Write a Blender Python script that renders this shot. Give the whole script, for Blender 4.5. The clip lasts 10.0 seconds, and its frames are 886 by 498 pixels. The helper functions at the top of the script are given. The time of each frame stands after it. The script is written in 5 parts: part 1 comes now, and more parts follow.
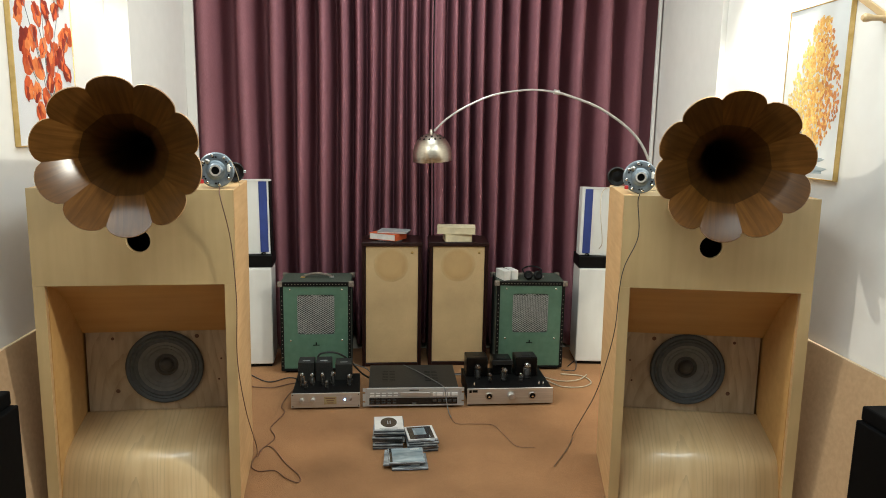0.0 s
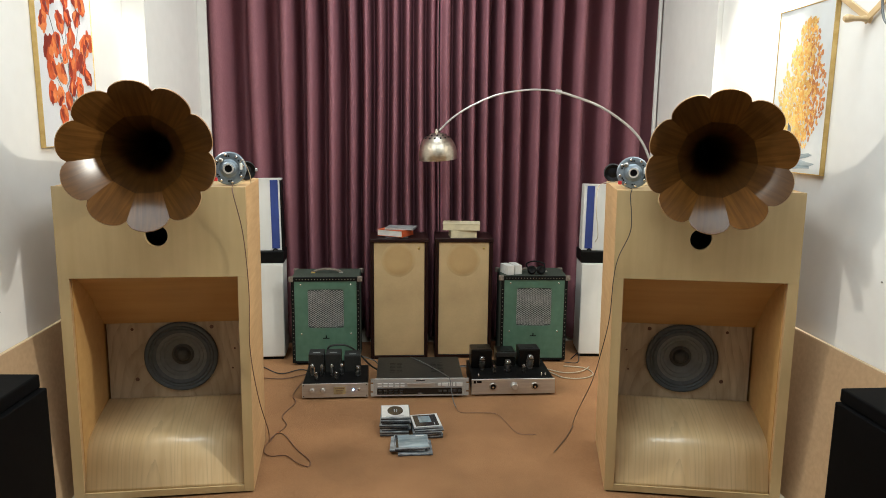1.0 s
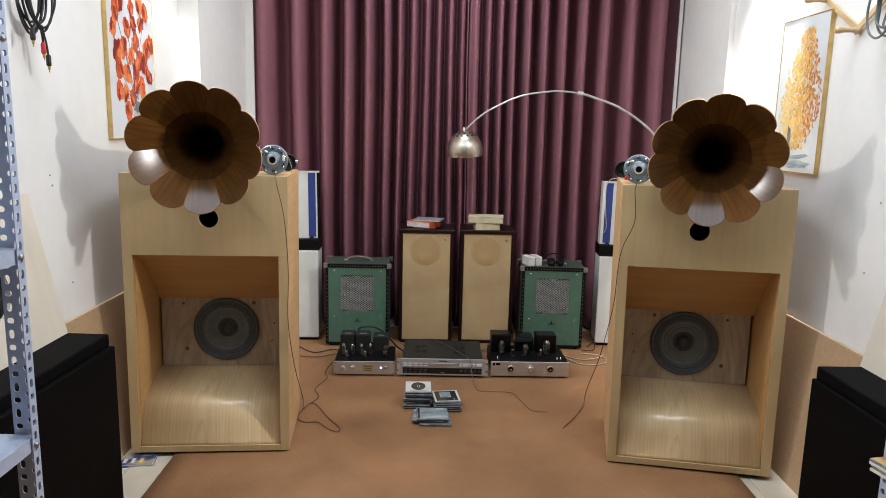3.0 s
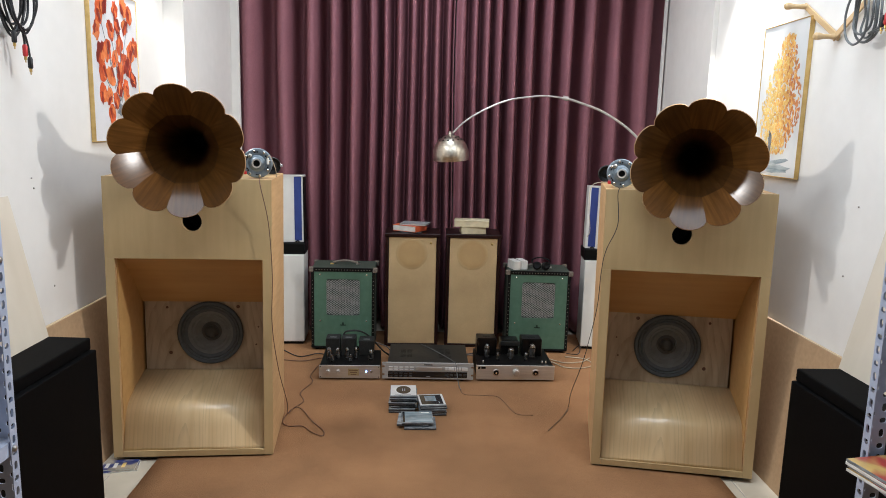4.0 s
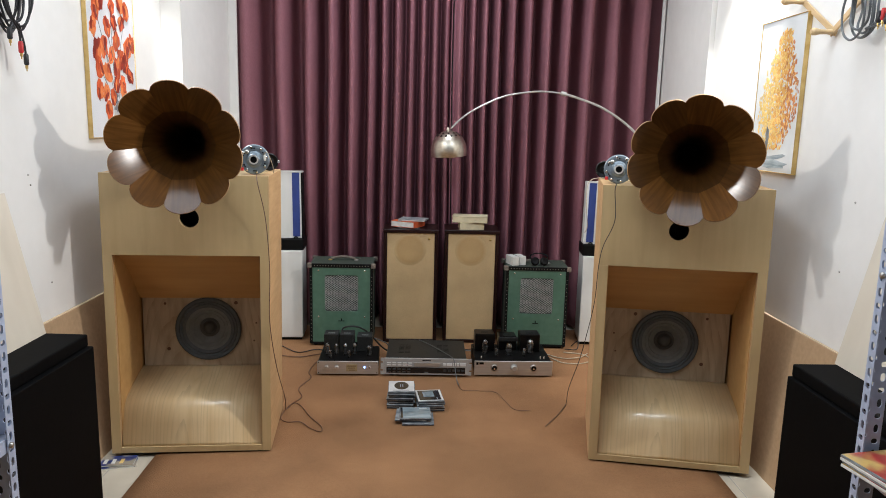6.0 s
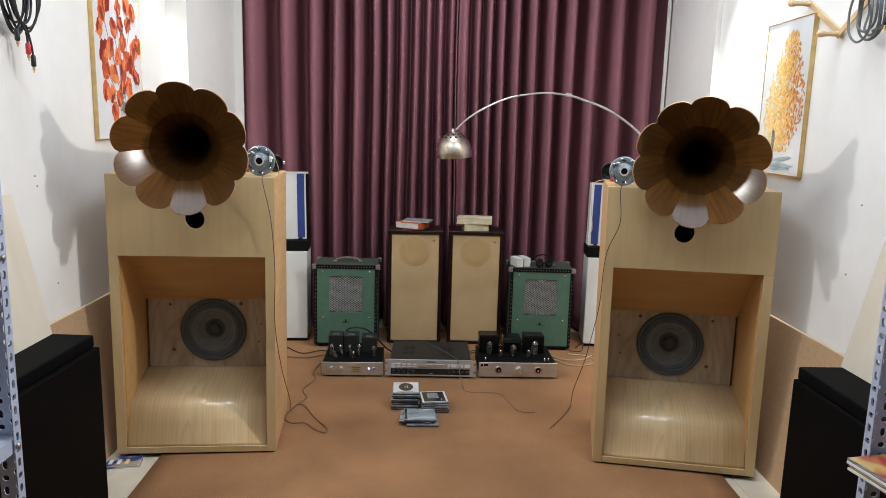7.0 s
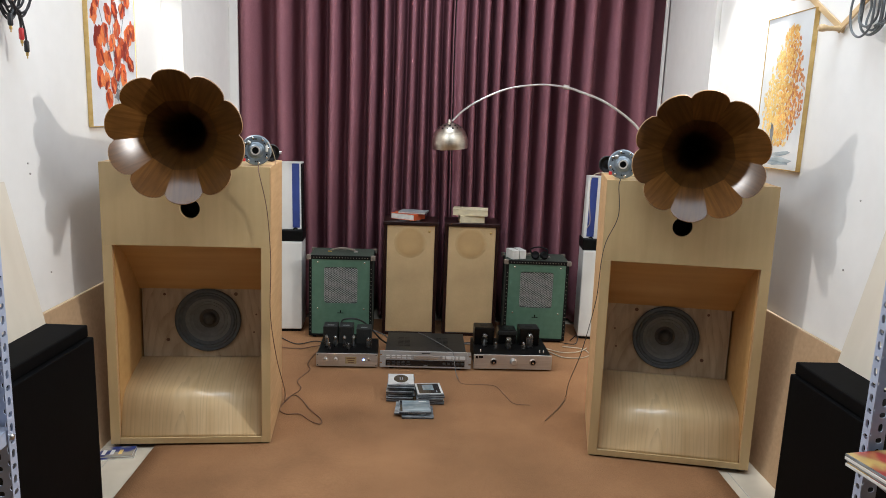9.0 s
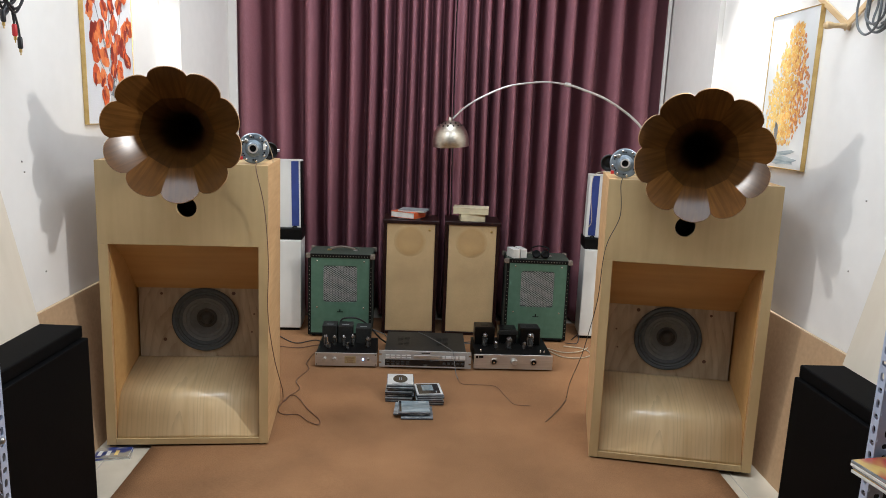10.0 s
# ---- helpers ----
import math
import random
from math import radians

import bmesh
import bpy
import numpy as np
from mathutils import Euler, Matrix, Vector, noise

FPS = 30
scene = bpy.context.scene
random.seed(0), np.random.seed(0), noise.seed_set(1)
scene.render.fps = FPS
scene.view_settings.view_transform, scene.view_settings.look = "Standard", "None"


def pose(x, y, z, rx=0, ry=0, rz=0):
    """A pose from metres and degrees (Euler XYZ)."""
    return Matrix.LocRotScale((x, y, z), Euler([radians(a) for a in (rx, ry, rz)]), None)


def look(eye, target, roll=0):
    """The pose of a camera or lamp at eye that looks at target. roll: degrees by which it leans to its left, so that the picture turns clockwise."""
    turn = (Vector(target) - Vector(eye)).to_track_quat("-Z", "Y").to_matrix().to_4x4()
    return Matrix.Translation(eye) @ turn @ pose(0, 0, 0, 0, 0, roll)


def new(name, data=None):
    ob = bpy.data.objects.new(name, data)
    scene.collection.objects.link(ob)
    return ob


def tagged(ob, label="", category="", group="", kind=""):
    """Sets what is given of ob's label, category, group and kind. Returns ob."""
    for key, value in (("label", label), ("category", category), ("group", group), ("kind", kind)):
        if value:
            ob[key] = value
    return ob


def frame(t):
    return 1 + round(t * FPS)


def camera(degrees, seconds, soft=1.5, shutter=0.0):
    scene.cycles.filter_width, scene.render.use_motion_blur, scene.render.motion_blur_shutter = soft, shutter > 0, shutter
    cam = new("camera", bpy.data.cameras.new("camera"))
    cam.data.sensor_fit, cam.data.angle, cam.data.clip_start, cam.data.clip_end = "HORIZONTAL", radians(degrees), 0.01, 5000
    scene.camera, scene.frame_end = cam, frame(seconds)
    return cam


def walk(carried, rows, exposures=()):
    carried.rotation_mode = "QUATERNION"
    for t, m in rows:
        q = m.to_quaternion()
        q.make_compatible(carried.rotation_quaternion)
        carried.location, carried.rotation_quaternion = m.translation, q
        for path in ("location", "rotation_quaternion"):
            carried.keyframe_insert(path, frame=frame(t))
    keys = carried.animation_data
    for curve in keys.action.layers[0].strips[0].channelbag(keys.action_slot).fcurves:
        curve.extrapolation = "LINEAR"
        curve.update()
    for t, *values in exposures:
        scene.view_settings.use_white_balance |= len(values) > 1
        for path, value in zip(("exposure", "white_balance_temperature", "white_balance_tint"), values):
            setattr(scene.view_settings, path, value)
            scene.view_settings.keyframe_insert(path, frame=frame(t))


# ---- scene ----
cam = camera(64.4, 10.0, soft=0.9)
PATH = [
    (0, (0.121, 0.822, 1.318), (0.274, 2.787, 0.979), 1.0),
    (0.5, (0.134, 0.76, 1.313), (0.3, 2.722, 0.964), 0.8),
    (1, (0.15, 0.702, 1.316), (0.268, 2.669, 0.976), 0.6),
    (1.5, (0.181, 0.613, 1.319), (0.269, 2.584, 0.989), 0.6),
    (2, (0.202, 0.523, 1.314), (0.261, 2.493, 0.974), 1.0),
    (2.5, (0.195, 0.468, 1.314), (0.225, 2.439, 0.973), 1.0),
    (2.7, (0.188, 0.448, 1.314), (0.208, 2.418, 0.967), 1.3),
    (4, (0.208, 0.433, 1.311), (0.261, 2.404, 0.98), 1.5),
    (4.5, (0.211, 0.427, 1.312), (0.283, 2.395, 0.963), 1.6),
    (5, (0.21, 0.427, 1.316), (0.258, 2.397, 0.974), 1.4),
    (5.5, (0.219, 0.432, 1.314), (0.276, 2.401, 0.969), 1.4),
    (7, (0.213, 0.432, 1.317), (0.256, 2.402, 0.975), 1.5),
    (7.5, (0.208, 0.432, 1.318), (0.262, 2.401, 0.971), 1.8),
    (8, (0.203, 0.434, 1.317), (0.272, 2.401, 0.961), 1.9),
    (8.5, (0.2, 0.443, 1.317), (0.258, 2.409, 0.955), 2.0),
    (9, (0.195, 0.447, 1.318), (0.26, 2.412, 0.951), 2.1),
    (9.5, (0.204, 0.462, 1.321), (0.264, 2.426, 0.951), 2.0),
    (10, (0.203, 0.48, 1.323), (0.264, 2.444, 0.947), 2.2),
]
walk(cam, [(t, look(eye, target, roll)) for t, eye, target, roll in PATH],
     exposures=[(0, 0.09, 6270, 10), (1.0, 0.04, 6180, 12), (2.5, -0.05, 5850, 17.5), (10, -0.05, 5850, 17.5)])

# ---- light ----
world = bpy.data.worlds.new("room_air")
world.use_nodes = True
world.node_tree.nodes["Background"].inputs[0].default_value = (0.9, 0.95, 1.0, 1)
world.node_tree.nodes["Background"].inputs[1].default_value = 0.0
scene.world = world
scene.view_settings.exposure = 0.0


def area_lamp(name, eye, target, size, watts, colour, size_y=None, spread=180):
    d = bpy.data.lights.new(name, "AREA")
    d.energy, d.color, d.size, d.spread = watts, colour, size, radians(spread)
    if size_y:
        d.shape, d.size_y = "RECTANGLE", size_y
    o = new(name, d)
    o.matrix_world = look(eye, target)
    return o


def spot_lamp(name, eye, target, watts, colour, cone, radius=0.04, blend=0.6):
    d = bpy.data.lights.new(name, "SPOT")
    d.energy, d.color, d.spot_size, d.spot_blend, d.shadow_soft_size = watts, colour, radians(cone), blend, radius
    o = new(name, d)
    o.matrix_world = look(eye, target)
    return o


WARM, COOL = (0.98, 0.93, 0.78), (0.90, 1.0, 0.98)
# ceiling panels, one over each horn; then two unseen fill lamps added, one before the curtain, one nearer the camera
for place, watts, wide in (((-0.84, 2.56, 2.74), 15, 0.5), ((1.19, 2.56, 2.74), 15, 0.5), ((0.24, 4.2, 2.74), 14, 0.6), ((0.24, 1.9, 2.74), 18, 1.4)):
    lamp = area_lamp("ceiling_panel_and_fill_lamp", place, (0.24, 1.9, 0), wide, watts, COOL, min(wide, 0.5))
    lamp.matrix_world = pose(*place)
spot_lamp("picture_lamp_left", (-1.025, 3.58, 2.35), (-1.28, 3.82, 1.4), 70, WARM, 66)
spot_lamp("picture_lamp_right", (1.552, 3.48, 2.30), (1.78, 3.66, 1.35), 170, WARM, 66)
spot_lamp("wall_lamp_right", (1.5, 2.75, 1.88), (-1.1, 3.05, 1.2), 92, WARM, 95, 0.035)
spot_lamp("wall_lamp_left", (-0.98, 3.22, 2.0), (1.63, 2.95, 1.2), 74, WARM, 95, 0.035)


# ---- materials ----
def material(name, c1, c2, rough=0.6, scale=(8, 8, 8), detail=6, metal=0.0, bump=0.05, stain=0.15, stain_scale=2.0,
             coat=0.0, vary=0.0, spec=0.5, distortion=0.0, sharp=(0.3, 0.7)):
    m = bpy.data.materials.new(name)
    m.use_nodes = True
    t = m.node_tree
    n, l = t.nodes, t.links
    p = n["Principled BSDF"]
    p.inputs["Roughness"].default_value = rough
    p.inputs["Metallic"].default_value = metal
    p.inputs["Coat Weight"].default_value = coat
    p.inputs["Coat Roughness"].default_value = 0.12
    p.inputs["Specular IOR Level"].default_value = spec
    co = n.new("ShaderNodeTexCoord")
    mp = n.new("ShaderNodeMapping")
    mp.inputs["Scale"].default_value = scale
    no = n.new("ShaderNodeTexNoise")
    no.inputs["Scale"].default_value = 1.0
    no.inputs["Detail"].default_value = detail
    no.inputs["Distortion"].default_value = distortion
    ra = n.new("ShaderNodeValToRGB")
    ra.color_ramp.elements[0].position, ra.color_ramp.elements[1].position = sharp
    ra.color_ramp.elements[0].color, ra.color_ramp.elements[1].color = (*c1, 1), (*c2, 1)
    st = n.new("ShaderNodeTexNoise")
    st.inputs["Scale"].default_value = stain_scale
    st.inputs["Detail"].default_value = 4
    mr = n.new("ShaderNodeMapRange")
    mr.inputs[1].default_value, mr.inputs[2].default_value = 0.3, 0.7
    mr.inputs[3].default_value, mr.inputs[4].default_value = 1 - stain, 1 + stain * 0.5
    hs = n.new("ShaderNodeHueSaturation")
    l.new(co.outputs["Object"], mp.inputs[0])
    l.new(mp.outputs[0], no.inputs["Vector"])
    l.new(co.outputs["Object"], st.inputs["Vector"])
    l.new(no.outputs[0], ra.inputs[0])
    l.new(st.outputs[0], mr.inputs[0])
    value = mr.outputs[0]
    if vary:
        oi = n.new("ShaderNodeObjectInfo")
        vr = n.new("ShaderNodeMapRange")
        vr.inputs[3].default_value, vr.inputs[4].default_value = 1 - vary, 1 + vary
        mu = n.new("ShaderNodeMath")
        mu.operation = "MULTIPLY"
        l.new(oi.outputs["Random"], vr.inputs[0])
        l.new(vr.outputs[0], mu.inputs[0])
        l.new(value, mu.inputs[1])
        value = mu.outputs[0]
    l.new(ra.outputs[0], hs.inputs["Color"])
    l.new(value, hs.inputs["Value"])
    l.new(hs.outputs[0], p.inputs["Base Color"])
    if bump:
        bu = n.new("ShaderNodeBump")
        bu.inputs["Strength"].default_value = bump
        bu.inputs["Distance"].default_value = 0.01
        l.new(no.outputs[0], bu.inputs["Height"])
        l.new(bu.outputs[0], p.inputs["Normal"])
    return m


def grained(m, lines, scale, strength, fine=60.0):
    """Draws the arched growth rings of sliced softwood over a ply, long in z, with fine pores between them."""
    t = m.node_tree
    n, l = t.nodes, t.links
    old = next(k for k in n if k.type == "HUE_SAT")
    p = n["Principled BSDF"]
    co = n.new("ShaderNodeTexCoord")
    mp = n.new("ShaderNodeMapping")
    mp.inputs["Location"].default_value = (0.37, 0.1, 0.22)
    mp.inputs["Scale"].default_value = scale
    wv = n.new("ShaderNodeTexWave")
    wv.wave_type, wv.rings_direction, wv.wave_profile = "RINGS", "SPHERICAL", "SAW"
    for key, v in (("Scale", 2.6), ("Distortion", 6.0), ("Detail", 4.0), ("Detail Scale", 0.9)):
        wv.inputs[key].default_value = v
    ra = n.new("ShaderNodeValToRGB")
    ra.color_ramp.elements[0].position, ra.color_ramp.elements[1].position = 0.55, 0.98
    ra.color_ramp.elements[0].color, ra.color_ramp.elements[1].color = (0, 0, 0, 1), (strength, strength, strength, 1)
    po = n.new("ShaderNodeTexNoise")
    po.inputs["Scale"].default_value = fine
    mu = n.new("ShaderNodeMath")
    mu.operation = "MULTIPLY"
    mx = n.new("ShaderNodeMix")
    mx.data_type = "RGBA"
    mx.inputs[7].default_value = (*lines, 1)
    pm = n.new("ShaderNodeMapping")
    pm.inputs["Scale"].default_value = (1.0, 0.05, 0.05)
    rm = n.new("ShaderNodeMapRange")
    rm.inputs[1].default_value, rm.inputs[2].default_value = 0.3, 0.65
    l.new(co.outputs["Object"], mp.inputs[0])
    l.new(co.outputs["Object"], pm.inputs[0])
    l.new(mp.outputs[0], wv.inputs["Vector"])
    l.new(pm.outputs[0], po.inputs["Vector"])
    l.new(wv.outputs["Fac"], ra.inputs[0])
    l.new(po.outputs[0], rm.inputs[0])
    l.new(ra.outputs[0], mu.inputs[0])
    l.new(rm.outputs[0], mu.inputs[1])
    l.new(mu.outputs[0], mx.inputs[0])
    l.new(old.outputs[0], mx.inputs[6])
    l.new(mx.outputs[2], p.inputs["Base Color"])


def plain(name, c, rough=0.5, metal=0.0, coat=0.0, spec=0.5):
    return material(name, tuple(v * 0.9 for v in c), tuple(min(1, v * 1.08) for v in c), rough, (25, 25, 25), 3, metal, 0.02, 0.08, 6.0, coat, 0, spec)


def glowing(name, c, strength):
    m = bpy.data.materials.new(name)
    m.use_nodes = True
    p = m.node_tree.nodes["Principled BSDF"]
    p.inputs["Base Color"].default_value = (*c, 1)
    p.inputs["Emission Color"].default_value = (*c, 1)
    p.inputs["Emission Strength"].default_value = strength
    return m


def glassy(name, c, rough=0.02):
    m = bpy.data.materials.new(name)
    m.use_nodes = True
    p = m.node_tree.nodes["Principled BSDF"]
    p.inputs["Base Color"].default_value = (*c, 1)
    p.inputs["Roughness"].default_value = rough
    p.inputs["Transmission Weight"].default_value = 1.0
    p.inputs["IOR"].default_value = 1.45
    return m


PLASTER = material("wall_plaster", (0.77, 0.75, 0.71), (0.80, 0.78, 0.74), 0.85, (14, 14, 14), 8, 0, 0.015, 0.025, 1.3)
CEILING = material("ceiling_paint", (0.78, 0.78, 0.76), (0.84, 0.84, 0.82), 0.9, (10, 10, 10), 5, 0, 0.03, 0.04, 1.0)
TILE = material("floor_tile", (0.57, 0.51, 0.4), (0.65, 0.585, 0.465), 0.25, (6, 6, 6), 6, 0, 0.01, 0.06, 3.0, vary=0.03)
GROUT = material("tile_grout", (0.35, 0.33, 0.30), (0.42, 0.40, 0.37), 0.9, (40, 40, 40), 4)
CARPET = material("carpet_felt", (0.25, 0.128, 0.058), (0.33, 0.173, 0.081), 0.95, (220, 220, 220), 5, 0, 0.3, 0.22, 2.6, spec=0.15)
CURTAIN = material("curtain_cloth", (0.27, 0.112, 0.132), (0.325, 0.138, 0.162), 0.75, (420, 420, 60), 4, 0, 0.12, 0.10, 1.5, spec=0.25)
PLY = material("birch_ply", (0.53, 0.38, 0.182), (0.59, 0.43, 0.215), 0.42, (30, 30, 3.2), 7, 0, 0.03, 0.15, 3.4, coat=0.1)
PLY_RAW = material("raw_ply_grain", (0.38, 0.295, 0.19), (0.58, 0.475, 0.335), 0.6, (16, 5, 3.0), 9, 0, 0.08, 0.16, 3.0, distortion=1.2)
PLY_FLARE = material("flare_ply_grain", (0.70, 0.50, 0.25), (0.82, 0.63, 0.36), 0.34, (15, 3, 1.6), 8, 0, 0.02, 0.10, 3.0, distortion=1.5, spec=0.7, coat=0.55)
PLY_FLARE.node_tree.nodes["Principled BSDF"].inputs["Coat Roughness"].default_value = 0.2
grained(PLY_FLARE, (0.46, 0.33, 0.18), (9.0, 0.9, 0.9), 0.45)
grained(PLY_RAW, (0.24, 0.17, 0.10), (5.0, 1.0, 1.5), 0.5)
PLY_WARM = material("warm_ply", (0.54, 0.305, 0.10), (0.61, 0.36, 0.13), 0.45, (3.2, 30, 30), 7, 0, 0.03, 0.12, 2.2)
LEATHER = material("worn_leather", (0.12, 0.10, 0.08), (0.26, 0.21, 0.165), 0.7, (90, 90, 90), 5, 0, 0.1, 0.2, 6.0)
PLY_EDGE = material("ply_edge", (0.49, 0.30, 0.135), (0.57, 0.365, 0.175), 0.6, (6, 6, 60), 5, 0, 0.04, 0.12, 4.0)
MDF = material("fibreboard", (0.43, 0.285, 0.155), (0.50, 0.335, 0.19), 0.75, (60, 60, 60), 5, 0, 0.03, 0.10, 1.8)
MDF_EDGE = material("fibreboard_pale_edge", (0.56, 0.42, 0.26), (0.64, 0.49, 0.32), 0.8, (90, 90, 90), 4, 0, 0.04, 0.12, 6.0)
CREAM_BOARD = material("cream_board", (0.60, 0.53, 0.42), (0.68, 0.61, 0.50), 0.6, (10, 10, 2), 5, 0, 0.02, 0.08, 2.0)
VENEER = material("horn_veneer", (0.072, 0.028, 0.005), (0.13, 0.054, 0.011), 0.42, (80, 5, 5), 8, 0, 0.025, 0.25, 7.0, coat=0.165, distortion=0.5, spec=0.05, vary=0.2)
# same horn wood, with the shade of the deep throat put into its colour
VENEER_DEEP = material("horn_veneer_shaded", (0.040, 0.015, 0.0025), (0.075, 0.030, 0.006), 0.5, (80, 5, 5), 8, 0, 0.02, 0.25, 7.0, coat=0.1, distortion=0.5, spec=0.1)
VENEER_EDGE = material("veneer_edge", (0.30, 0.17, 0.07), (0.42, 0.26, 0.12), 0.5, (40, 40, 40), 4)
VENEER.node_tree.nodes["Principled BSDF"].inputs["Coat Roughness"].default_value = 0.15
CONE = material("woofer_paper", (0.14, 0.15, 0.15), (0.18, 0.19, 0.188), 0.8, (50, 50, 50), 5, 0, 0.08, 0.1, 5.0)
CONE_EDGE = material("woofer_surround", (0.056, 0.07, 0.08), (0.08, 0.098, 0.108), 0.55, (60, 60, 60), 4, 0, 0.05)
CONE_CAP = material("woofer_cap", (0.045, 0.045, 0.043), (0.065, 0.065, 0.06), 0.6, (60, 60, 60), 4)
BLACK = material("black_paint", (0.003, 0.003, 0.003), (0.005, 0.005, 0.005), 0.5, (30, 30, 30), 5, 0, 0.04, 0.2, 3.0, spec=0.13)
SHELL_BLACK = material("black_vinyl", (0.0012, 0.0012, 0.0014), (0.0024, 0.0024, 0.0027), 0.66, (60, 60, 60), 5, 0, 0.03, 0.2, 3.0, spec=0.08)
GREEN = material("green_enamel", (0.072, 0.155, 0.105), (0.092, 0.185, 0.128), 0.5, (30, 30, 30), 5, 0, 0.03, 0.15, 4.0)
GREEN_DARK = material("dark_green_leathercloth", (0.034, 0.046, 0.034), (0.060, 0.076, 0.054), 0.75, (120, 120, 120), 5, 0, 0.15, 0.2, 4.0)
TRIM_BLACK = material("black_trim", (0.004, 0.004, 0.0035), (0.008, 0.008, 0.007), 0.7, (80, 80, 80), 4, spec=0.15)
STEEL = material("worn_steel", (0.32, 0.31, 0.28), (0.48, 0.46, 0.42), 0.35, (90, 90, 90), 5, 0.9, 0.05, 0.2, 6.0)
BRUSHED = material("brushed_steel", (0.50, 0.45, 0.36), (0.66, 0.60, 0.50), 0.34, (40, 40, 300), 4, 1.0, 0.03, 0.08, 4.0)
CHROME = material("chrome", (0.70, 0.68, 0.64), (0.80, 0.78, 0.74), 0.14, (40, 40, 40), 3, 1.0, 0.0, 0.05)
SATIN = material("satin_steel", (0.64, 0.62, 0.58), (0.74, 0.72, 0.68), 0.36, (40, 40, 200), 3, 0.55, 0.01, 0.05)
BRASS = material("brass", (0.50, 0.34, 0.10), (0.62, 0.44, 0.16), 0.35, (60, 60, 60), 4, 0.9, 0.02)
RIVET = material("dull_rivet", (0.16, 0.14, 0.11), (0.26, 0.23, 0.18), 0.5, (60, 60, 60), 4, 0.6, 0.02)
MESH_GREY = material("metal_mesh", (0.34, 0.37, 0.36), (0.50, 0.53, 0.52), 0.5, (60, 60, 60), 4, 0.3, 0.02)
MESH_BACK = material("mesh_backing", (0.05, 0.065, 0.06), (0.085, 0.1, 0.095), 0.9, (40, 40, 40), 4)
GRILLE = material("grille_cloth", (0.545, 0.395, 0.205), (0.595, 0.435, 0.23), 0.9, (260, 260, 260), 4, 0, 0.06, 0.17, 4.0, spec=0.2)
GRILLE_STAIN = GRILLE.copy()
GRILLE_STAIN.name = "grille_cloth_browned"
WALNUT = material("dark_mahogany", (0.012, 0.0032, 0.0026), (0.022, 0.006, 0.0045), 0.42, (50, 50, 5), 6, 0, 0.04, 0.2, 4.0, spec=0.25)
WHITE_PAINT = material("white_lacquer", (0.66, 0.66, 0.62), (0.74, 0.74, 0.70), 0.45, (12, 12, 4), 5, 0, 0.02, 0.07, 3.0)
BLUE = material("blue_tape", (0.020, 0.040, 0.19), (0.028, 0.055, 0.25), 0.6, (30, 30, 12), 5, 0, 0.05, 0.2, 5.0)
ALU = material("brushed_aluminium", (0.50, 0.495, 0.475), (0.60, 0.595, 0.57), 0.38, (8, 200, 200), 4, 0.75, 0.03, 0.06, 6.0)
ALU_PLAIN = material("silver_lacquer", (0.4, 0.4, 0.385), (0.47, 0.47, 0.455), 0.4, (20, 20, 200), 4, 0.2, 0.02)
GREY_METAL = material("dark_grey_case", (0.014, 0.015, 0.014), (0.024, 0.025, 0.024), 0.5, (60, 60, 60), 5, 0.3, 0.05, 0.15, 8.0)
TRAFO = material("transformer_hammered_paint", (0.013, 0.014, 0.013), (0.022, 0.023, 0.022), 0.5, (150, 150, 150), 4, 0.0, 0.15, 0.12, 8.0, spec=0.25)
TRAFO_BLACK = material("transformer_black", (0.002, 0.002, 0.002), (0.004, 0.004, 0.004), 0.28, (90, 90, 90), 4, 0.0, 0.03, spec=0.22)
GLASS = glassy("valve_glass", (0.85, 0.88, 0.88))
GETTER = material("valve_getter", (0.34, 0.34, 0.34), (0.5, 0.5, 0.5), 0.2, (40, 40, 40), 3, 0.9, 0)
VALVE_PLATE = material("valve_plate", (0.05, 0.05, 0.05), (0.09, 0.085, 0.08), 0.5, (60, 60, 60), 3, 0.4, 0)
DISPLAY = plain("display_black", (0.010, 0.011, 0.012), 0.15)
BUTTON = plain("button_grey", (0.74, 0.75, 0.74), 0.35)
KNOB = plain("knob_silver", (0.50, 0.49, 0.46), 0.3, 0.6)
PLATE = plain("pale_gilt_plate", (0.42, 0.36, 0.20), 0.4, 0.4)
DARK_BUTTON = plain("dark_button", (0.035, 0.036, 0.036), 0.4)
LED = glowing("blue_led", (0.25, 0.45, 1.0), 12)
PAPER = plain("white_paper", (0.72, 0.71, 0.66), 0.7)
CREAM_PAPER = plain("book_paper_cream", (0.66, 0.58, 0.38), 0.8)
ORANGE = plain("orange_cover", (0.62, 0.11, 0.03), 0.5)
DARK_COVER = plain("dark_cover", (0.05, 0.05, 0.055), 0.4)
CASE_PLASTIC = material("cd_case_plastic", (0.02, 0.024, 0.028), (0.06, 0.068, 0.078), 0.12, (30, 30, 300), 3, 0, 0.02, 0.2, 20.0, coat=0.5, vary=0.25)
CASE_CLEAR = material("cd_case_edge", (0.12, 0.135, 0.145), (0.38, 0.41, 0.42), 0.15, (30, 30, 300), 3, 0, 0.0, 0.1, 20.0, coat=0.5, vary=0.2)
SLEEVE_WHITE = plain("sleeve_white", (0.66, 0.66, 0.64), 0.3, coat=0.6)
SLEEVE_DARK = plain("sleeve_dark", (0.022, 0.026, 0.03), 0.2, coat=0.6)
SLEEVE_BLUE = material("sleeve_sea", (0.10, 0.16, 0.19), (0.42, 0.50, 0.53), 0.2, (5, 22, 5), 5, 0, 0, 0.3, 9.0, coat=0.7, distortion=1.0)
